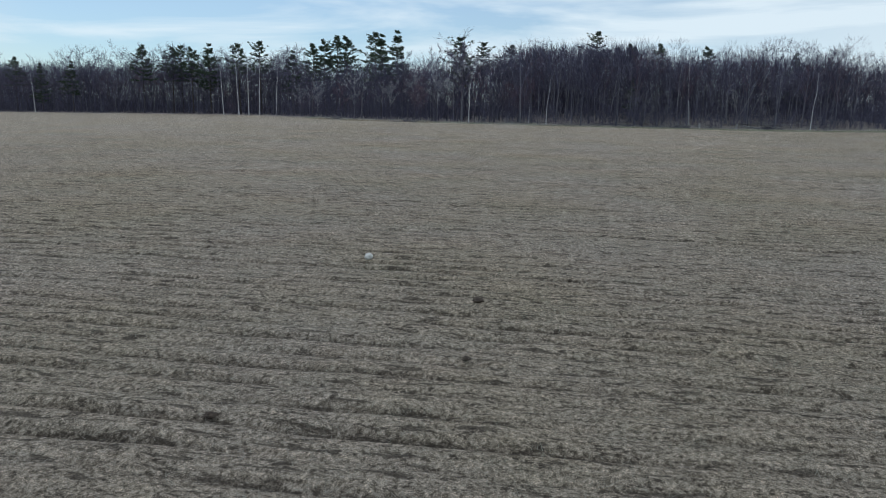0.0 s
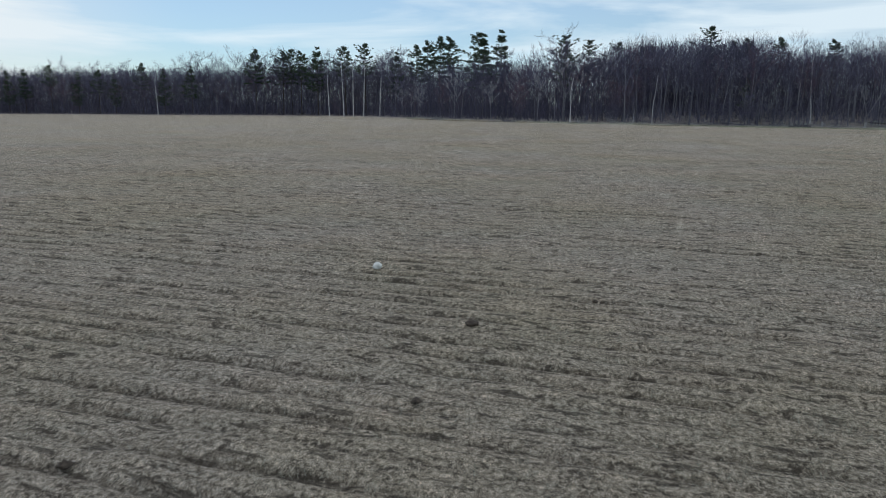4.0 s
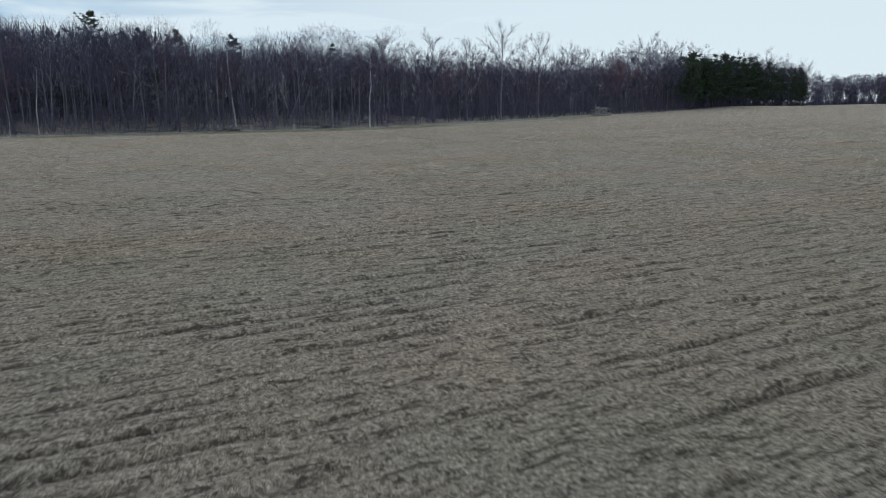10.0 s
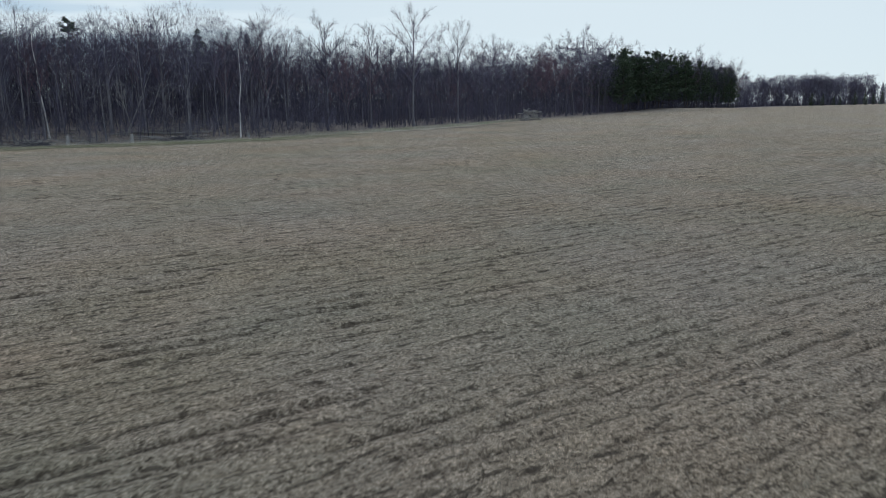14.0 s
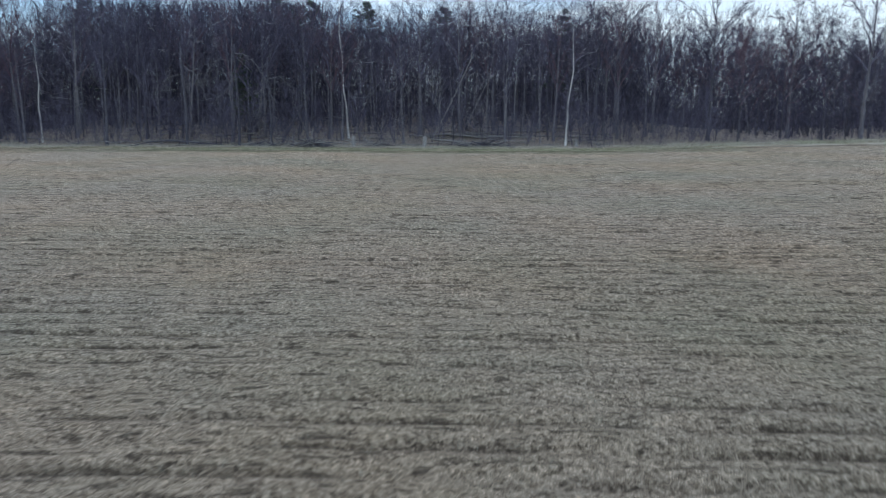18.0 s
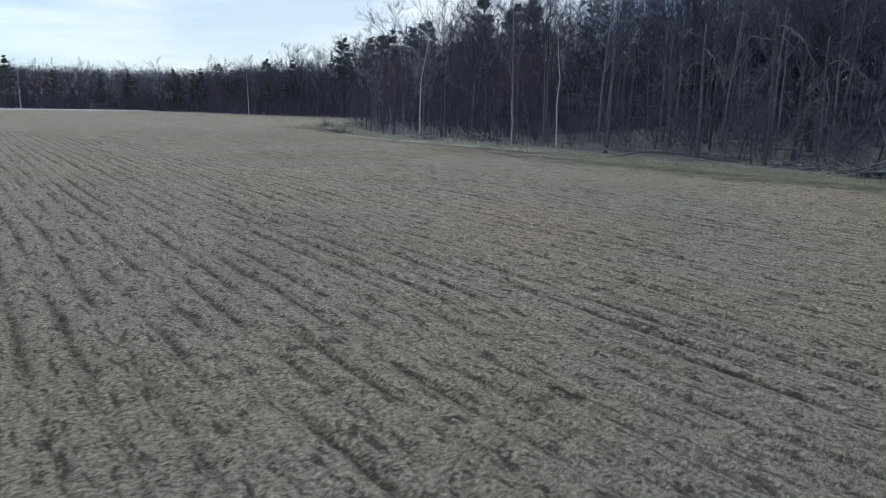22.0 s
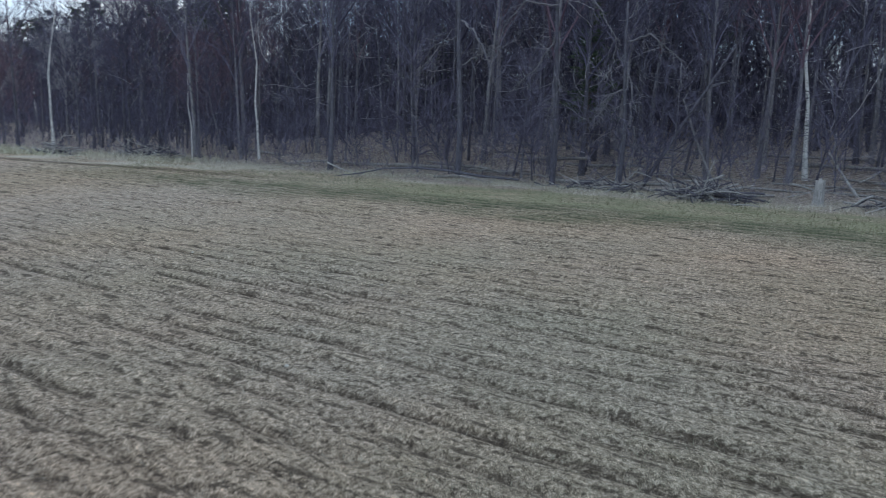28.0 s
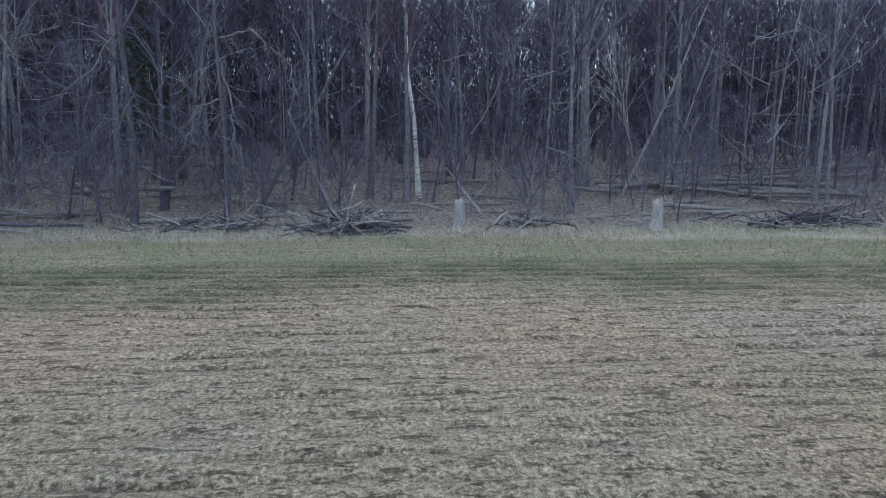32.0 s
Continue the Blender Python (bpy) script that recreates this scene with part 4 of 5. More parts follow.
def build_far_woods():
    q = front_points(5.7, 2.5, 30, -290, 366)
    q = np.array([p for p in q if not (20 < p[0] < 114 and into_woods(p[0], p[1]) < 25)])
    keys = ["far0", "far1", "far2", "far3", "far4"]
    wide = ((19.0, 0.13, 0.36, 8, 4.6), (20.5, 0.15, 0.40, 9, 5.0), (18.0, 0.10, 0.42, 7, 3.4), (17.0, 0.12, 0.32, 8, 4.2), (22.0, 0.17, 0.40, 9, 5.6))
    for i, (h, r, fork, limbs, reach) in enumerate(wide):
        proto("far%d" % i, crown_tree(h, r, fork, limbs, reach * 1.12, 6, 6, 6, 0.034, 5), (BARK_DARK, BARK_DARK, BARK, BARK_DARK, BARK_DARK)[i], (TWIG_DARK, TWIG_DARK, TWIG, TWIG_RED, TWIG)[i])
    # far5: western skylight on the corner trees, put into paler bark and twigs
    proto("far5", crown_tree(18.0, 0.12, 0.34, 9, 4.6, 6, 6, 6, 0.034, 5), BARK_LIGHT, TWIG_PALE)
    picks = []
    for x, y in q:
        low = 0.86 if x < -130 else 1.06 if x < -45 else 0.60 if x < -30 else 0.72 if x < -14 else 0.86 if x < 6 else 0.86 if 98 < x < 195 else 1.12 if 195 < x < 290 else 1.0
        # far left: lighter-twigged kinds only, which paints in the haze of distance
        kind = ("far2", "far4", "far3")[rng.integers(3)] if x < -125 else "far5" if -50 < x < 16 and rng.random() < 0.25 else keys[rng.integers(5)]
        picks.append((kind, x, y, rng.uniform(0, 6.28), rng.uniform(0.70, 1.13) * low))
    crowns = np.array([(x, y, 19.5 * k, rng.uniform(3.4, 5.6) * k) for _, x, y, _, k in picks])
    part_of = rng.random(len(crowns))
    for mat, lo, hi, words in ((TWIG_DARK, 0.0, 0.5, "dark"), (TWIG, 0.5, 0.85, "grey-brown"), (TWIG_RED, 0.85, 1.0, "reddish")):
        twig_haze("crown_twigs", crowns[(part_of >= lo) & (part_of < hi)], 150, 0.036, mat, words + " haze of bare twigs in the crowns")
    deep = front_points(5.2, 9, 40, 20, 112)
    twig_haze("inner_crown_twigs", np.c_[deep, rng.uniform(16, 22, len(deep)), rng.uniform(3.0, 4.5, len(deep))], 430, 0.032, TWIG, "bare twigs of the crowns inside the woods")
    twig_haze("red_bud_twigs", [(22.5, 194, 9, 2.4), (25.5, 196, 11, 2.6), (20, 197, 10, 2.4), (-4, 197, 9, 2.2)], 900, 0.03, TWIG_RED, "reddish budding twigs of low trees")
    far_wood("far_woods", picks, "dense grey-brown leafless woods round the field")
    # the lower row of trees past the grove, and the shrubs before it
    row = []
    for i in range(120):
        s = rng.random()
        row.append((keys[rng.integers(5)], 392 + 72 * s + rng.normal(0, 3), 214 - 42 * s + rng.uniform(0, 12), rng.uniform(0, 6.28), rng.uniform(0.54, 0.78)))
    twig_haze("far_row_twigs", [(x, y, 19.5 * k, 4.0 * k) for _, x, y, _, k in row], 300, 0.09, TWIG, "pale haze of bare twigs in the far tree row")
    far_wood("far_tree_row", row[::2], "lower row of pale leafless trees beyond the grove")
    for i in range(9):
        plant("pine_full", 411 + 4.0 * i, 190 - 3.1 * i + rng.normal(0, 1), 40 * i, rng.uniform(0.26, 0.36), "evergreen_shrub", "low dark evergreen shrub in a clump at the field's end", "shrub", "evergreen shrubs", sink=1.5)
    ends = [(keys[rng.integers(5)], 900 + rng.uniform(-40, 120), 300 - 12.0 * i + rng.uniform(-5, 5), rng.uniform(0, 6.28), rng.uniform(0.5, 0.9)) for i in range(26)]
    far_wood("distant_trees", ends, "small dark trees on the far horizon")
    # undergrowth behind the front
    t1 = front_points(2.6, 8, 46, -285, 362)
    t1 = t1[~((t1[:, 0] > 26) & (t1[:, 0] < 98) & (into_woods(t1[:, 0], t1[:, 1]) < 24))]
    # the woods' inner shade is put into the dark twig and bark colours
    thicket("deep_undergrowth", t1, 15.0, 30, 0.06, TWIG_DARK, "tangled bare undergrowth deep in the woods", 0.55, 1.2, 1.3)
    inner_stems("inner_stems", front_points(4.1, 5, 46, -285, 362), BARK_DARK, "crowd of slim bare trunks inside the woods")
    inner_stems("pale_inner_stems", front_points(11.0, 4, 36, -285, 362), BARK_LIGHT, "pale slim trunks inside the woods")
    low = front_points(3.6, 0.5, 13, -262, 262)
    low = low[(low[:, 0] < 20) | (low[:, 0] > 112)]
    some = rng.random(len(low))
    for mat, lo, hi, words in ((TWIG_DARK, 0.0, 0.6, "dark"), (TWIG, 0.6, 0.82, "grey"), (TWIG_RED, 0.82, 1.0, "reddish")):
        b, w = boughs_of(low[(some >= lo) & (some < hi)], 7, 0.3, 8.5, 0.7, 0.4)
        sprays("understorey", b, w, rng.uniform(1.4, 4.0, len(b)), 0.06, mat, words + " twiggy understorey along the front of the woods", 5, 3)
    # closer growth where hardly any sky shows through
    # far left in a lighter twig colour, standing in for distance haze
    thicket("hazy_growth", front_points(3.4, 10, 50, -300, -50), 16.0, 40, 0.12, TWIG, "close growth of the far woods, its colour lightened as by haze", 0.5, 1.0, 1.0)
    # near stretch: dark twigs carry the shade of the depth in their colour
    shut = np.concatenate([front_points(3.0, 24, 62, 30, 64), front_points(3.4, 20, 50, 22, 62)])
    thicket("close_growth", shut, 18.0, 40, 0.14, TWIG_DARK, "close growth that shuts off the sky, coloured dark as in shade", 0.4, 1.0, 1.0)
    thicket("far_growth", front_points(3.0, 26, 62, 64, 122), 13.0, 38, 0.13, TWIG_DARK, "growth far back between the trunks, coloured dark as in shade", 0.4, 1.0, 1.1)
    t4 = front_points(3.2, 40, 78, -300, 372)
    thicket("dark_depth", t4, 15.0, 36, 0.18, TWIG_DARK, "crowded stems far inside the woods, coloured dark as in shade", 0.25, 1.2)
    under = np.c_[rng.uniform(252, 402, 260), rng.uniform(203, 226, 260)]
    thicket("grove_brush", under, 6.5, 26, 0.24, TWIG_DARK, "dark brush under the pine grove")
    rows = np.c_[392 + 72 * (np.arange(60) / 60), 216 - 42 * (np.arange(60) / 60)] + rng.normal(0, 2, (60, 2))
    thicket("far_row_brush", rows, 9.5, 170, 0.34, TWIG, "low brush under the far tree row")
    t2 = front_points(2.4, 0.5, 7, -262, 262)
    t2 = t2[~((t2[:, 0] > 54) & (t2[:, 0] < 94))]
    thicket("edge_brush", t2, 5.0, 46, 0.035, TWIG, "low bare brush along the edge of the woods")
    # dark twig colour low down paints the shade under the trees
    back = front_points(3.2, 12, 34, 18, 114)
    thicket("dark_understorey", front_points(2.4, 15, 34, 18, 116), 4.5, 34, 0.05, TWIG_DARK, "low stems and shoots deep under the trees, coloured dark as in shade", 0.5, 1.6, 1.2)
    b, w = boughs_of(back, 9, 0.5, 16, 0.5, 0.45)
    sprays("inner_branches", b, w, rng.uniform(1.2, 3.6, len(b)), 0.035, TWIG_DARK, "bare branches and twigs inside the woods, coloured dark as in shade", 5, 3)

    # the lace of branches between the trunks of the near stretch
    stems = front_points(3.0, 2.0, 30, 18, 118)
    some = rng.random(len(stems))
    for mat, lo, hi, words in ((TWIG, 0.0, 0.55, "grey"), (TWIG_DARK, 0.55, 0.68, "dark"), (TWIG_PALE, 0.68, 1.0, "pale")):
        b, w = boughs_of(stems[(some >= lo) & (some < hi)], 13, 1.2, 15, 0.35, 0.42)
        sprays("branch_lace", b, w, rng.uniform(1.2, 3.4, len(b)), 0.036, mat, words + " bare branches crossing between the trunks")
    b, w = boughs_of([(52.5, 187.6), (53.6, 188.6), (57, 188.8), (46.5, 189), (50, 189.4), (60.5, 189.5)], 24, 2.2, 9.0, 0.0, 0.45)
    sprays("drooping_branches", b, w, rng.uniform(1.0, 3.2, len(b)), 0.038, TWIG, "grey drooping branches of the edge trees", 6, 4, -0.7)
    low = front_points(2.2, 0.5, 14, 20, 116)
    low = low[(low[:, 0] < 60) | (low[:, 0] > 92) | (rng.random(len(low)) < 0.8)]
    b, w = boughs_of(low, 9, 0.0, 1.2, 0.95, 0.4)
    sprays("low_brush", b, w, rng.uniform(0.8, 2.8, len(b)), 0.026, TWIG, "low grey brush and shoots on the forest floor")


build_far_woods()

# ---- along the edge of the woods ----


def grasses():
    p = np.c_[rng.uniform(24, 112, 90000), rng.uniform(168, 190, 90000)]
    d = into_woods(p[:, 0], p[:, 1])
    w = smooth(-10, -7, d) * smooth(-1.6, -3.0, d) * (0.25 + 0.75 * lattice(p[:, 0] * 0.5, p[:, 1] * 0.8, 31))
    blades("verge_grass", p[rng.random(len(p)) < w], 0.20, 0.022, 0.75, GRASS, "short green and straw-coloured grass of the field margin", "grass")
    p = np.c_[rng.uniform(-60, 195, 520000), rng.uniform(172, 216, 520000)]
    d = into_woods(p[:, 0], p[:, 1])
    w = smooth(-3.6, -1.6, d) * smooth(2.6, 0.2, d) * smooth(0.12, 0.6, lattice(p[:, 0] * 0.33, p[:, 1] * 0.6, 32))
    p = p[rng.random(len(p)) < w]
    near = (p[:, 0] > 28) & (p[:, 0] < 106)
    blades("tall_dry_grass", p[~near], 0.55, 0.045, 0.6, DRYGRASS, "tall pale dry grass fringing the woods", "grass")
    close = np.repeat(p[near], 2, 0)
    blades("dry_fringe_grass", close + rng.normal(0, 0.15, close.shape), 0.30, 0.018, 0.75, DRYGRASS, "short pale dry grass along the near edge", "grass")
    p = np.c_[rng.uniform(24, 108, 60000), rng.uniform(178, 206, 60000)]
    d = into_woods(p[:, 0], p[:, 1])
    keep = (d > -0.8) & (d < 22) & (rng.random(len(p)) < 0.45)
    blades("forest_grass", p[(d > -1.5) & (d < 10) & (rng.random(len(p)) < 0.5 * lattice(p[:, 0] * 0.4, p[:, 1] * 0.5, 33))], 0.34, 0.018, 0.7, DRYGRASS, "grey dead grass among the trees", "grass")
    blades("forest_floor_debris", p[keep], 0.75, 0.024, 1.42, TWIG_PALE, "fallen twigs and dead stems on the forest floor", "twigs", 0.03)


grasses()


def brown_weeds():
    """Rusty dead weeds about the point of the woods."""
    spots = []
    for cx, cy, r, n in ((-20, 194.2, 4.0, 380), (-15, 192.6, 3.0, 300), (-9, 191.0, 4.5, 300), (-2, 189.6, 3.0, 200), (-30, 203, 4.0, 300)):
        spots.append(np.c_[rng.normal(cx, r * 0.5, n), rng.normal(cy, r * 0.35, n)])
    blades("brown_weeds", np.concatenate(spots), 0.6, 0.05, 0.7, REEDS, "rusty brown dead weeds at the point of the woods", "weeds")


brown_weeds()


def part(name, soup_or_arrays, mat, parent, label=""):
    v, f = soup_or_arrays.arrays() if isinstance(soup_or_arrays, Soup) else soup_or_arrays
    ob = new(name, mesh_from(name, v, f, mat, True))
    ob.parent = parent
    return tagged(ob, label)


def log_geo(length, r, bend=0.0, sides=9, taper=0.75):
    """A log along x, with rounded ends and a slight bend."""
    s = Soup()
    t = np.linspace(0, 1, 7)
    path = np.c_[(t - 0.5) * length, bend * np.sin(t * np.pi) + rng.normal(0, 0.01, 7), rng.normal(0, 0.012, 7) + r * 0.9]
    rad = r * (1 + (taper - 1) * t)
    path = np.concatenate([path[:1] - [[0.012, 0, 0]], path, path[-1:] + [[0.012, 0, 0]]])
    s.tube(path, np.concatenate([[rad[0] * 0.6], rad, [rad[-1] * 0.6]]), sides)
    ring = [q for q in range(sides)]
    s.add(s.v[0][:sides][::-1], [(0, q, q + 1) for q in range(1, sides - 1)])
    return s


LOGS = [mesh_from("fallen_log", *log_geo(ln, r, b).arrays(), LOGWOOD, True) for ln, r, b in ((5.5, 0.13, 0.2), (7.5, 0.16, -0.3), (4.2, 0.10, 0.1), (9.0, 0.19, 0.35), (6.0, 0.09, -0.2), (3.4, 0.15, 0.05))]


def fallen_logs():
    """Trunks that lie about inside the edge."""
    spots = [(72, 191, 3, 4), (79, 190.5, -4, 1), (84, 189.5, -8, 3), (88, 188.5, 6, 0), (82, 194, 10, 4), (90, 192, -12, 1), (93, 186, -14, 3), (76, 196, 14, 2), (86, 197, -5, 0), (70, 188.4, -28, 2),
             (95, 190, 8, 4), (57, 189, 3, 1), (51, 190.5, -6, 0), (61, 192, 12, 4), (46, 191, 4, 3), (66, 189.2, -4, 2), (55, 194, -15, 1), (40, 191.5, 5, 0), (35, 192, -10, 4), (74, 186.2, 2, 4),
             (87, 185.3, -6, 2), (97, 183, -12, 0), (64, 187.2, 6, 5), (81, 187.6, 14, 5), (92, 195, 2, 3), (100, 187, -5, 1), (68, 195.5, -9, 3), (58, 187.2, -3, 4), (48, 188.4, 8, 2), (30, 194, 0, 1)]
    for x, y, turn, k in spots:
        ob = new("fallen_log", LOGS[k])
        ob.matrix_world = pose(x, y, ground_z(x, y) + 0.03, rng.uniform(0, 20), rng.normal(0, 2.5), turn + rng.normal(0, 9)) @ Matrix.Diagonal((1, 0.75, 0.75, 1))
        tagged(ob, "grey fallen log lying on the forest floor", "log", "fallen logs")

    # long stems felled side by side in the clearing
    for i in range(9):
        x, y = 82.5 + 0.55 * i + rng.normal(0, 0.8), 191.5 - 0.62 * i + rng.normal(0, 0.3)
        ob = new("fallen_log", LOGS[(1, 3, 1, 0)[i % 4]])
        ob.matrix_world = pose(x, y, ground_z(x, y) + 0.06 + 0.10 * (i % 3), rng.uniform(0, 20), rng.normal(0, 1.5), -15 + rng.normal(0, 6)) @ Matrix.Diagonal((rng.uniform(0.7, 1.1), 0.7, 0.7, 1))
        tagged(ob, "long grey felled stem lying beside others in a clearing", "log", "felled stems")
    for i in range(46):
        x = rng.uniform(44, 104) if i < 18 else rng.normal(86, 7)
        y = front_y(x) + rng.uniform(2.5, 15)
        k = int(rng.integers(6))
        ob = new("fallen_log", LOGS[k])
        ob.matrix_world = pose(x, y, ground_z(x, y) + rng.uniform(0.02, 0.25), rng.uniform(0, 20), rng.normal(0, 2.5), rng.normal(-4, 27)) @ Matrix.Diagonal((rng.uniform(0.7, 1.2), *[rng.uniform(0.4, 0.8)] * 2, 1))
        tagged(ob, "thin grey fallen stem lying among the trees", "log", "fallen logs")


def front_y(x):
    return float(np.interp(x, [q[0] for q in WOODS[12:]], [q[1] for q in WOODS[12:]]))


fallen_logs()


def stump(name, x, y, height, r, lean, label):
    root = new(name)
    root.matrix_world = pose(x, y, ground_z(x, y), lean[0], lean[1], rng.uniform(0, 360))
    s = Soup()
    h = np.array([-0.2, 0.0, 0.12, 0.3, 0.6, 0.85, 1.0]) * height
    s.tube(np.c_[np.zeros(7), np.zeros(7), h], r * np.array([1.7, 1.5, 1.2, 1.05, 1.0, 0.96, 0.93]), 12)
    v, f = s.arrays()
    v[:, :2] *= 1 + rng.normal(0, 0.05, len(v))[:, None]
    top = v[:, 2] > height * 0.95
    v[top, 2] += rng.normal(0, 0.09, top.sum())
    part("bark", (v, f), PALE, root)
    t = Soup()
    t.tube(np.c_[np.zeros(2), np.zeros(2), [height * 0.9, height * 1.0]], [r * 0.86, r * 0.8], 10)
    part("broken_top", t, CUTWOOD, root, "splintered pale wood of the broken top")
    return tagged(root, label, "tree stump")


stump("tree_stump", 67.6, 185.3, 1.25, 0.24, (0, 2), "tall pale broken stump at the edge of the woods")
stump("tree_stump", 76.2, 183.0, 1.3, 0.26, (2, 5), "leaning pale broken stump at the edge of the woods")
stump("tree_stump", 94.5, 179.2, 0.8, 0.2, (0, -4), "low grey stump beside the birch")
stump("tree_stump", 62.0, 184.6, 0.35, 0.22, (0, 0), "low dark stump beside the brush pile")

STICKS = []
for i in range(8):
    q = Soup()
    pth = bough((-0.5, 0, 0), (1, 0, 0), 1.0, rng.normal(0, 0.25), 0.13, 5)
    q.tube(pth, np.linspace(0.018, 0.006, 6), 5)
    for _ in range(3):
        b = along(pth, rng.uniform(0.35, 0.9))
        q.tube(bough(b, turn_out(rng.normal(0, 0.9), rng.normal(0.2, 0.5)), rng.uniform(0.15, 0.4), 0, 0.1, 2), [0.008, 0.005, 0.003], 4)
    STICKS.append(q.arrays())


def brush_pile(x, y, wide, deep, tall, turn, count, label, pale=0.35):
    root = new("brush_pile")
    root.matrix_world = pose(x, y, ground_z(x, y), 0, 0, turn)
    meshes = [mesh_from("branch", v, f, PALE if i < 8 * pale else BARK_DARK, True) for i, (v, f) in enumerate(STICKS)]
    for i in range(count):
        px = rng.normal(0, wide * 0.24)
        py = rng.normal(0, deep * 0.24)
        room = max(0.05, tall * (1 - (2 * px / wide) ** 2) * (1 - (2 * py / deep) ** 2))
        ob = new("branch", meshes[rng.integers(8)])
        ob.parent = root
        k = rng.uniform(1.2, 3.0)
        ob.matrix_basis = pose(px, py, rng.uniform(0.04, 1.0) * room, rng.uniform(0, 360), rng.normal(0, 14), rng.normal(0, 40) + 180 * rng.integers(2)) @ Matrix.Diagonal((k, k * 1.3, k * 1.3, 1))
    return tagged(root, label, "brush pile")



def fallen_branches():
    """Broken limbs strewn over the forest floor."""
    kinds = [mesh_from("fallen_branch", v, f, PALE if i % 2 else LOGWOOD, True) for i, (v, f) in enumerate(STICKS)]
    for _ in range(150):
        x = rng.uniform(34, 104)
        y = front_y(x) + rng.uniform(-1.2, 13)
        k = rng.uniform(1.5, 4.2)
        ob = new("fallen_branch", kinds[rng.integers(8)])
        ob.matrix_world = pose(x, y, ground_z(x, y) + 0.05 * k, rng.uniform(0, 360), rng.normal(0, 8), rng.normal(0, 45)) @ Matrix.Diagonal((k, k * 0.9, k * 0.9, 1))
        tagged(ob, "broken grey limb lying on the leaf litter", "branch", "fallen branches")


fallen_branches()
brush_pile(62.6, 184.4, 4.2, 2.0, 0.85, -6, 80, "heap of dark and pale cut branches by the woods", 0.3)
brush_pile(83.5, 181.6, 9.0, 2.0, 0.5, -14, 90, "low row of dark branches along the woods", 0.25)
brush_pile(57.0, 186.2, 6.0, 1.6, 0.45, -2, 45, "scattered pale branches lying along the edge")
brush_pile(21.5, 189.6, 9.0, 2.2, 0.9, -3, 85, "long heap of grey branches at the edge", 0.5)
brush_pile(11.5, 188.6, 4.0, 1.8, 0.6, 4, 40, "small heap of pale branches at the edge", 0.7)
brush_pile(70.6, 184.8, 3.0, 1.5, 0.5, 10, 30, "small tangle of brown branches by the stump", 0.2)
brush_pile(-7.0, 189.6, 8.0, 2.0, 0.5, -4, 40, "brush and dead stems on the point of the woods", 0.5)
brush_pile(-27.0, 203.0, 7.0, 3.0, 0.8, -40, 36, "brush and dead stems at the corner of the woods", 0.4)


def long_limb():
    """The long curved limb that lies out over the grass, propped on its side shoots."""
    root = new("fallen_limb")
    root.matrix_world = pose(40.6, 184.8, 0.0)
    s = Soup()
    p = np.array([(0, 0, 0.06), (1.4, 0.25, 0.25), (3.0, 0.7, 0.62), (4.8, 1.3, 0.72), (6.6, 2.0, 0.6), (8.6, 2.4, 0.35), (11, 2.9, 0.2)])
    s.tube(p, [0.025, 0.04, 0.055, 0.07, 0.08, 0.085, 0.06], 7)
    part("stem", s, BARK_DARK, root)
    for i in range(9):
        t = Soup()
        b = along(p, rng.uniform(0.05, 0.8))
        t.tube(bough(b, turn_out(rng.normal(2.6, 0.9), rng.normal(-0.1, 0.5)), rng.uniform(0.5, 1.3), -0.3, 0.15, 3), [0.025, 0.018, 0.012, 0.006], 5)
        part("side_branch", t, BARK, root)
    return tagged(root, "long dark curved fallen limb lying on the grass", "branch")


long_limb()


def leaning_trunk(x, y, length, r, az, el, mat, label, bare=6):
    root = new("leaning_trunk")
    root.matrix_world = pose(x, y, ground_z(x, y))
    s = Soup()
    p = bough((0, 0, -0.15), turn_out(radians(az), radians(el)), length, 0.12, 0.03, 7)
    s.tube(p, np.linspace(r, r * 0.45, 8), 8)
    part("stem", s, mat, root)
    for _ in range(bare):
        t = Soup()
        t.tube(bough(along(p, rng.uniform(0.45, 1.0)), turn_out(radians(az) + rng.normal(0, 1.2), radians(el) + rng.normal(0, 0.6)), rng.uniform(0.6, 2.0), 0.1, 0.12, 4), np.linspace(r * 0.35, 0.008, 5), 5)
        part("side_branch", t, mat, root)
    return tagged(root, label, "dead tree")


leaning_trunk(58.6, 189.2, 9.5, 0.13, -8, 60, BARK_DARK, "dark trunk leaning across the gap in the woods")
leaning_trunk(62.6, 190.6, 5.5, 0.10, 165, 62, BARK_LIGHT, "pale dead trunk leaning back into the woods", 3)
leaning_trunk(69.8, 188.4, 3.2, 0.09, 140, 48, PALE, "short pale dead stem leaning on the brush", 1)
leaning_trunk(78.2, 190.0, 12.0, 0.095, 12, 62, PALE, "slender pale forked dead tree leaning outwards", 12)
leaning_trunk(83.0, 193.5, 10.0, 0.07, 20, 55, PALE, "thin pale stem leaning far over", 5)
leaning_trunk(94.0, 186.0, 3.5, 0.05, 150, 62, PALE, "thin pale broken stem leaning in the brush", 1)


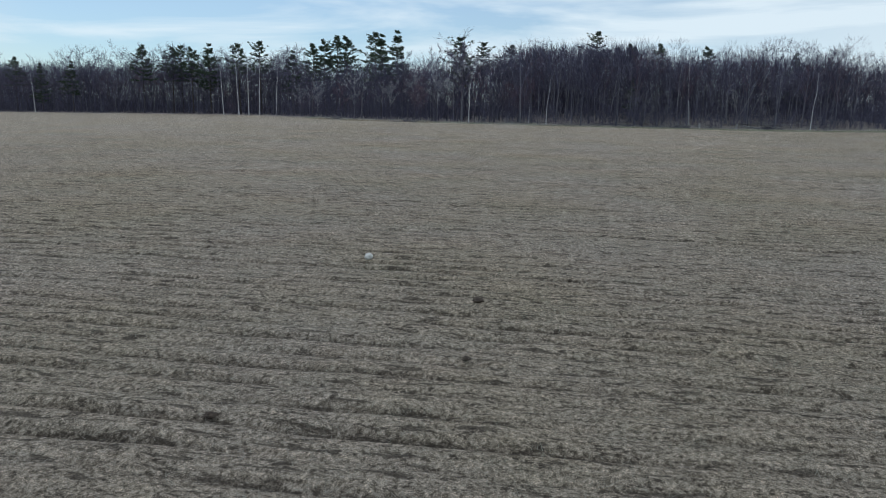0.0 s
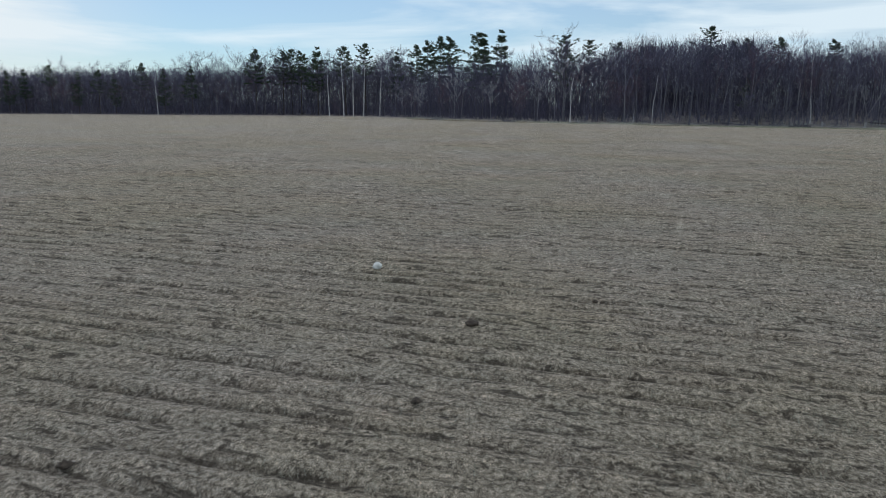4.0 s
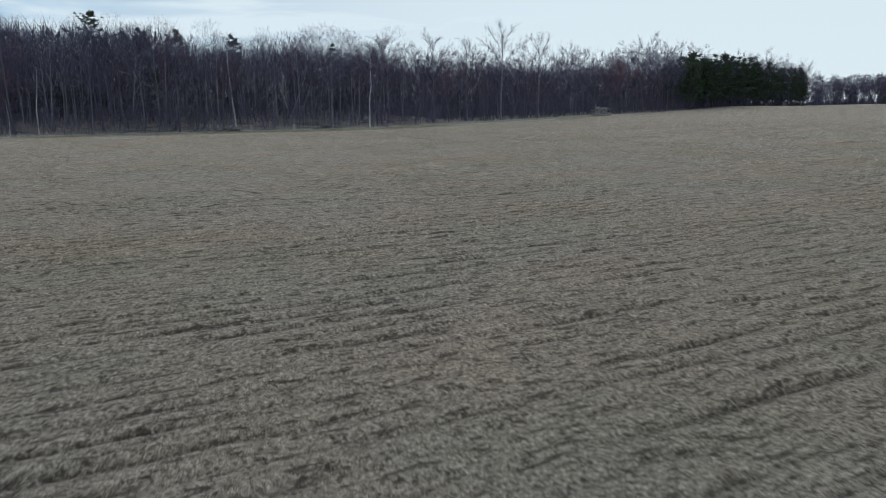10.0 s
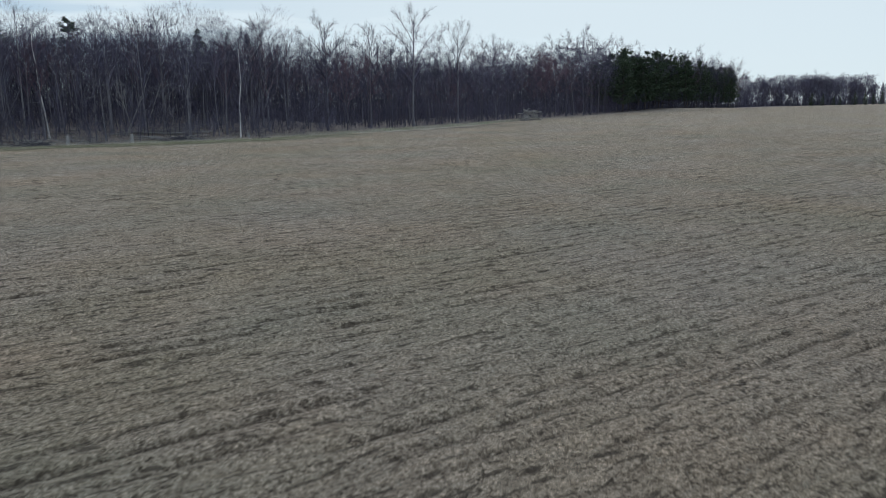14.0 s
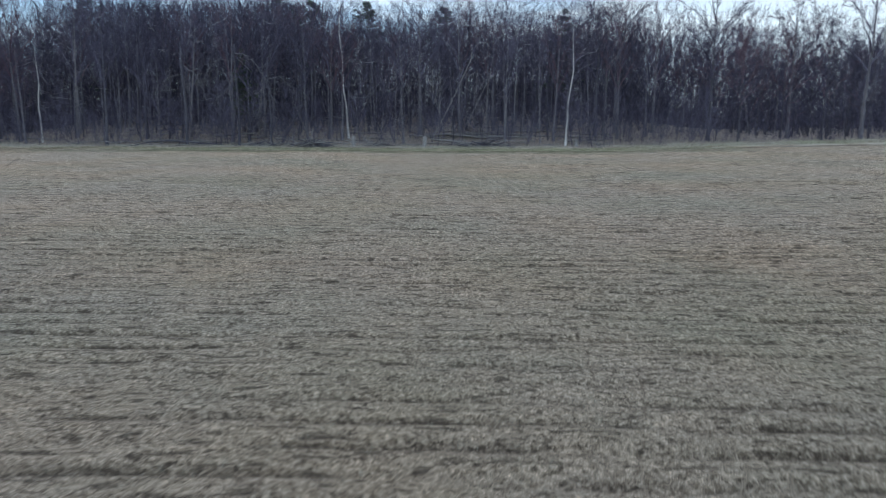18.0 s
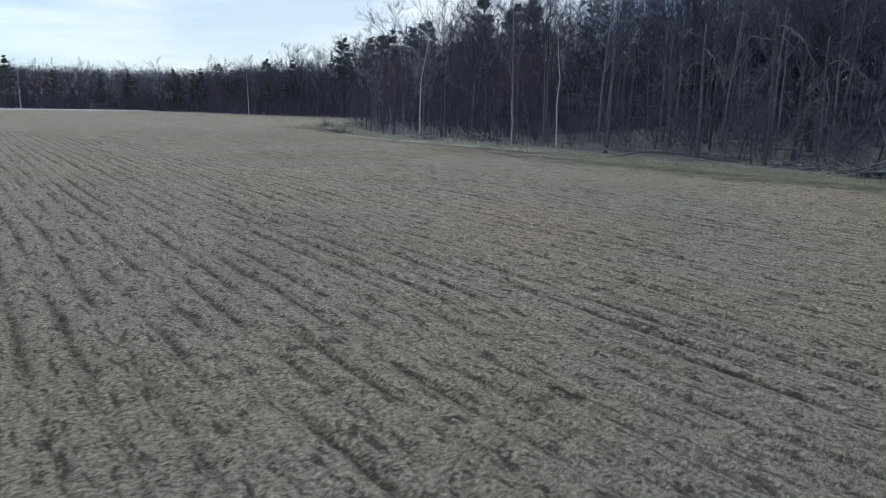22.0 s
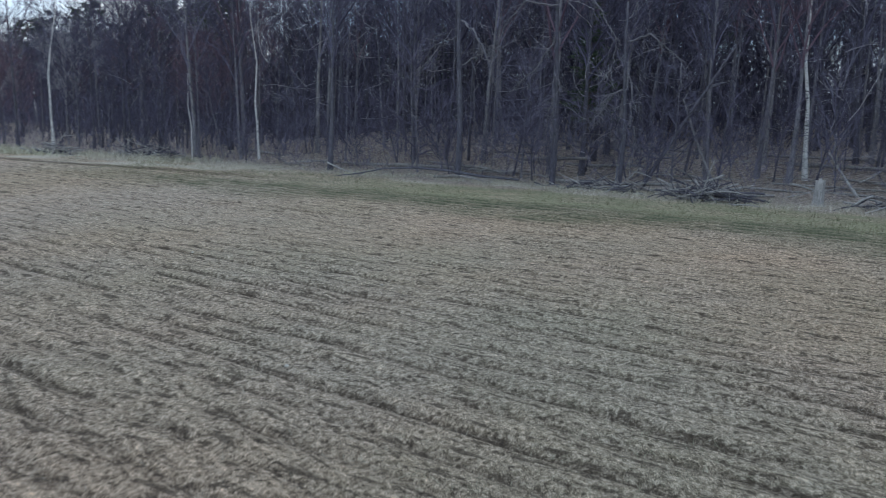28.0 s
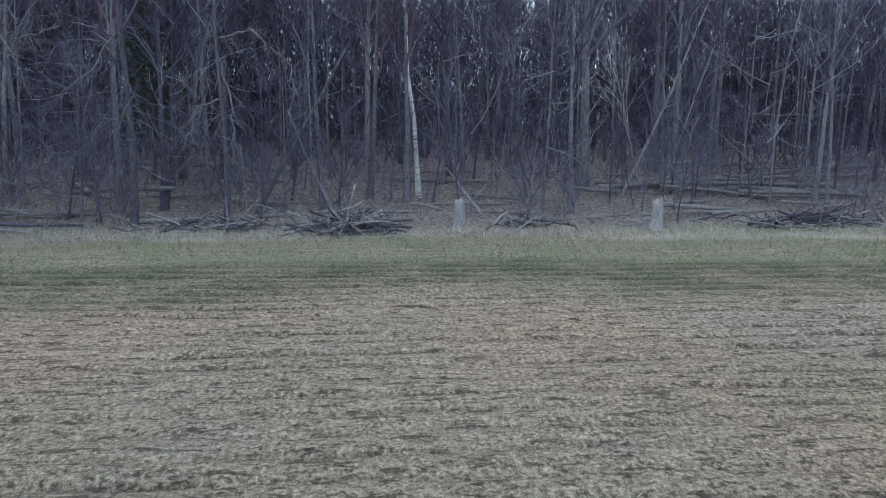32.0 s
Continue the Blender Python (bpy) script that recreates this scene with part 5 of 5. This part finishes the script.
def arching_tree(x, y, height, r, limbs, label):
    """A bare tree whose heavy limbs arch over and hang down. limbs: rows of (across, height) from the trunk."""
    root = new("arching_tree")
    root.matrix_world = pose(x, y, ground_z(x, y), 0, 0, -15)
    s = Soup()
    hs = np.linspace(0, 1, 8)
    s.tube(np.c_[0.12 * np.sin(hs * 5), 0.1 * np.cos(hs * 4), hs * height - 0.2], r * (1.1 - 0.65 * hs), 9)
    part("trunk", s, BARK_DARK, root)
    for way in limbs:
        t = Soup()
        rough = np.array([(a, rng.normal(-0.5, 0.35) * min(1.0, abs(a)), z) for a, z in way])
        q = np.linspace(0, len(way) - 1.001, 4 * len(way))
        k = q.astype(int)
        p = rough[k] + (rough[k + 1] - rough[k]) * (q - k)[:, None] + rng.normal(0, 0.07, (len(q), 3))
        t.tube(p, np.linspace(0.055, 0.014, len(p)), 6)
        n = 26
        base, d = on_path(np.repeat(p[None], n, 0), rng.uniform(0.25, 1.0, n))
        twig = grown(base, d * 0.6 + rng.normal(0, 0.6, d.shape), rng.uniform(0.4, 1.5, n), -0.6, 0.22, 4)
        for w in twig:
            t.tube(w, np.linspace(0.018, 0.005, 5), 4)
        b, d = on_path(np.repeat(twig, 5, 0), rng.uniform(0.2, 1.0, 5 * n))
        t.spikes(b, b + unit(d + rng.normal(0, 0.6, d.shape)) * rng.uniform(0.15, 0.5, 5 * n)[:, None], 0.013)
        part("limb", t, BARK, root, "grey weathered hanging limb")
    return tagged(root, label, "tree")


arching_tree(53.6, 187.6, 12.5, 0.17, [[(0, 9.3), (-0.4, 7.9), (-1.2, 6.5), (-2.6, 5.6)], [(0, 11.2), (1.2, 11.0), (2.8, 9.9), (3.8, 8.0), (3.3, 6.2)],
                                       [(0, 6.5), (0.3, 5.6), (-0.3, 4.0), (-0.6, 2.5)], [(0, 10.2), (-1.8, 10.4), (-3.4, 9.0), (-4.2, 7.2)]],
             "dark edge tree whose grey limbs arch over and hang down")
arching_tree(57.4, 188.4, 10.5, 0.13, [[(0, 7.0), (0.5, 5.8), (0.6, 4.0), (1.1, 2.2)], [(0, 8.2), (1.6, 8.4), (3.0, 7.2), (3.6, 5.6)], [(0, 5.6), (-1.0, 5.0), (-1.4, 3.2)]],
             "slim edge tree with pale hanging twigs")
arching_tree(47.2, 188.6, 12.0, 0.19, [[(0, 7.0), (1.8, 7.5), (3.4, 7.9), (4.6, 8.2)], [(0, 9.5), (1.4, 9.0), (2.6, 7.4), (3.0, 5.4)], [(0, 8.6), (-1.6, 8.2), (-2.8, 6.4)]],
             "stout edge tree with one long level limb")


# ---- out in the field ----
def lump(name, x, y, r, squash, mat, label, category, rough=0.16, sink=0.25):
    bm = bmesh.new()
    bmesh.ops.create_icosphere(bm, subdivisions=3, radius=r)
    off = Vector((x * 3.1, y * 1.7, r * 9))
    for v in bm.verts:
        n = noise.noise(v.co * (1.6 / r) + off) * rough * 1.6 + noise.noise(v.co * (5.0 / r) + off) * rough * 0.6
        v.co *= 1 + n
        v.co.z *= squash
    me = bpy.data.meshes.new(name)
    bm.to_mesh(me)
    bm.free()
    me.materials.append(mat)
    for q in me.polygons:
        q.use_smooth = True
    ob = new(name, me)
    ob.matrix_world = pose(x, y, ground_z(x, y) + r * squash * (1 - 2 * sink), 0, 0, rng.uniform(0, 360))
    return tagged(ob, label, category)


lump("rock", -2.09, 20.06, 0.12, 0.85, ROCK, "pale fieldstone lying on the stubble", "rock", 0.26, 0.08)
for x, y, r in [(0.8, 15.63, 0.13), (3.3, 17.8, 0.06), (0.35, 11.8, 0.07), (-3.4, 9.3, 0.08)]:
    lump("soil_clod", x, y, r, 0.5, SOIL, "dark clod of turned soil in the stubble", "soil clod", 0.4, 0.2)
for i in range(26):
    u, v = rng.uniform(10, 52), rng.uniform(150, 172)
    lump("pebble", u * ROW_U[0] + v * ROW_V[0], u * ROW_U[1] + v * ROW_V[1], rng.uniform(0.02, 0.042), 0.7, PEBBLE, "small pale stone on the field", "stone", 0.12, 0.1)


def log_pile(x, y):
    root = new("log_pile")
    root.matrix_world = pose(x, y, ground_z(x, y), 0, 0, 12)
    for i in range(76):
        px = rng.normal(0, 2.2)
        room = max(0.2, 2.8 * (1 - (px / 5.0) ** 2))
        ob = new("log", LOGS[(2, 5, 0)[i % 3]])
        ob.parent = root
        ob.matrix_basis = pose(px, rng.normal(0, 0.9), rng.uniform(0, 1) * room, rng.uniform(0, 360), rng.normal(0, 22), rng.normal(0, 50)) @ Matrix.Scale(rng.uniform(0.45, 0.75), 4)
        if i % 2:
            ob.data = PALE_LOGS[i % 3]
    return tagged(root, "heap of pale and dark logs and roots by the woods", "log pile")


PALE_LOGS = [mesh_from("log", *log_geo(ln, r, 0.1).arrays(), PALE, True) for ln, r in ((4.2, 0.16), (3.4, 0.2), (5.0, 0.14))]
log_pile(186, 189.5)


# ---- the road at the far side ----
def road():
    t = np.linspace(0, 1, 60)
    cx, cy = -221 + 6 * np.sin(t * 3), 20 + 235 * t
    v, f = [], []
    for i, (x, y) in enumerate(zip(cx, cy)):
        for side, dz in ((-6.0, 0.0), (-3.8, 0.45), (3.8, 0.45), (5.6, 0.0)):
            v.append((x + side, y, ground_z(x + side, y) + dz))
        if i:
            for q in range(3):
                a = (i - 1) * 4 + q
                f.append((a, a + 1, a + 5, a + 4))
    tagged(new("road", mesh_from("road", v, f, GRAVEL)), "pale gravel road along the far side of the field", "road", kind="structure")


road()


def box_bm(size, at, bevel=0.05, shear=0.0):
    bm = bmesh.new()
    bmesh.ops.create_cube(bm, size=1.0)
    for v in bm.verts:
        top = v.co.z > 0
        v.co = Vector((v.co.x * size[0] * (1 - shear * top), v.co.y * size[1] * (1 - 0.4 * shear * top), v.co.z * size[2])) + Vector(at)
    bmesh.ops.bevel(bm, geom=bm.edges[:], offset=bevel, segments=2, affect="EDGES")
    return bm


def bm_part(name, bm, mat, parent, label=""):
    me = bpy.data.meshes.new(name)
    bm.to_mesh(me)
    bm.free()
    me.materials.append(mat)
    ob = new(name, me)
    ob.parent = parent
    return tagged(ob, label)


def car(x, y, turn):
    root = new("car")
    root.matrix_world = pose(x, y, ground_z(x, y) + 0.455, 0, 0, turn)
    bm_part("body", box_bm((4.6, 1.78, 0.62), (0, 0, 0.62), 0.12, 0.03), CARPAINT, root)
    bm_part("cabin", box_bm((2.5, 1.62, 0.55), (-0.25, 0, 1.18), 0.10, 0.28), CARGLASS, root, "dark car windows")
    bm_part("roof", box_bm((1.55, 1.36, 0.08), (-0.25, 0, 1.46), 0.03, 0.05), CARPAINT, root)
    for wx in (-1.4, 1.4):
        for wy in (-0.82, 0.82):
            bm = bmesh.new()
            bmesh.ops.create_cone(bm, cap_ends=True, segments=18, radius1=0.33, radius2=0.33, depth=0.22, matrix=pose(wx, wy, 0.33, 90, 0, 0))
            bmesh.ops.bevel(bm, geom=bm.edges[:], offset=0.03, segments=1, affect="EDGES")
            wheel = bm_part("wheel", bm, RUBBER, root)
            bm = bmesh.new()
            bmesh.ops.create_cone(bm, cap_ends=True, segments=14, radius1=0.21, radius2=0.19, depth=0.25, matrix=pose(wx, wy, 0.33, 90, 0, 0))
            bm_part("rim", bm, CARPAINT, wheel, "plain silver wheel rim")
    for wy in (-0.6, 0.6):
        bm_part("headlight", box_bm((0.10, 0.36, 0.16), (2.28, wy, 0.72), 0.02), SIDING, root, "clear car headlight")
    return tagged(root, "small silver car on the far gravel road", "car")


car(-219.5, 170.5, 92)


def shed(x, y, turn):
    root = new("shed")
    root.matrix_world = pose(x, y, ground_z(x, y), 0, 0, turn)
    bm_part("wall", box_bm((7.0, 5.0, 3.0), (0, 0, 1.5), 0.03), SIDING, root)
    bm = bmesh.new()
    pts = [bm.verts.new(c) for c in ((-3.8, -3.0, 2.9), (3.8, -3.0, 2.9), (3.8, 0, 4.8), (-3.8, 0, 4.8), (-3.8, 3.0, 2.9), (3.8, 3.0, 2.9))]
    for q in ((0, 1, 2, 3), (3, 2, 5, 4), (0, 3, 4), (1, 5, 2), (0, 4, 5, 1)):
        bm.faces.new([pts[i] for i in q])
    bm_part("roof", bm, SHINGLE, root)
    return tagged(root, "pale building half hidden in the far woods", "shed")


shed(-246, 246, 70)
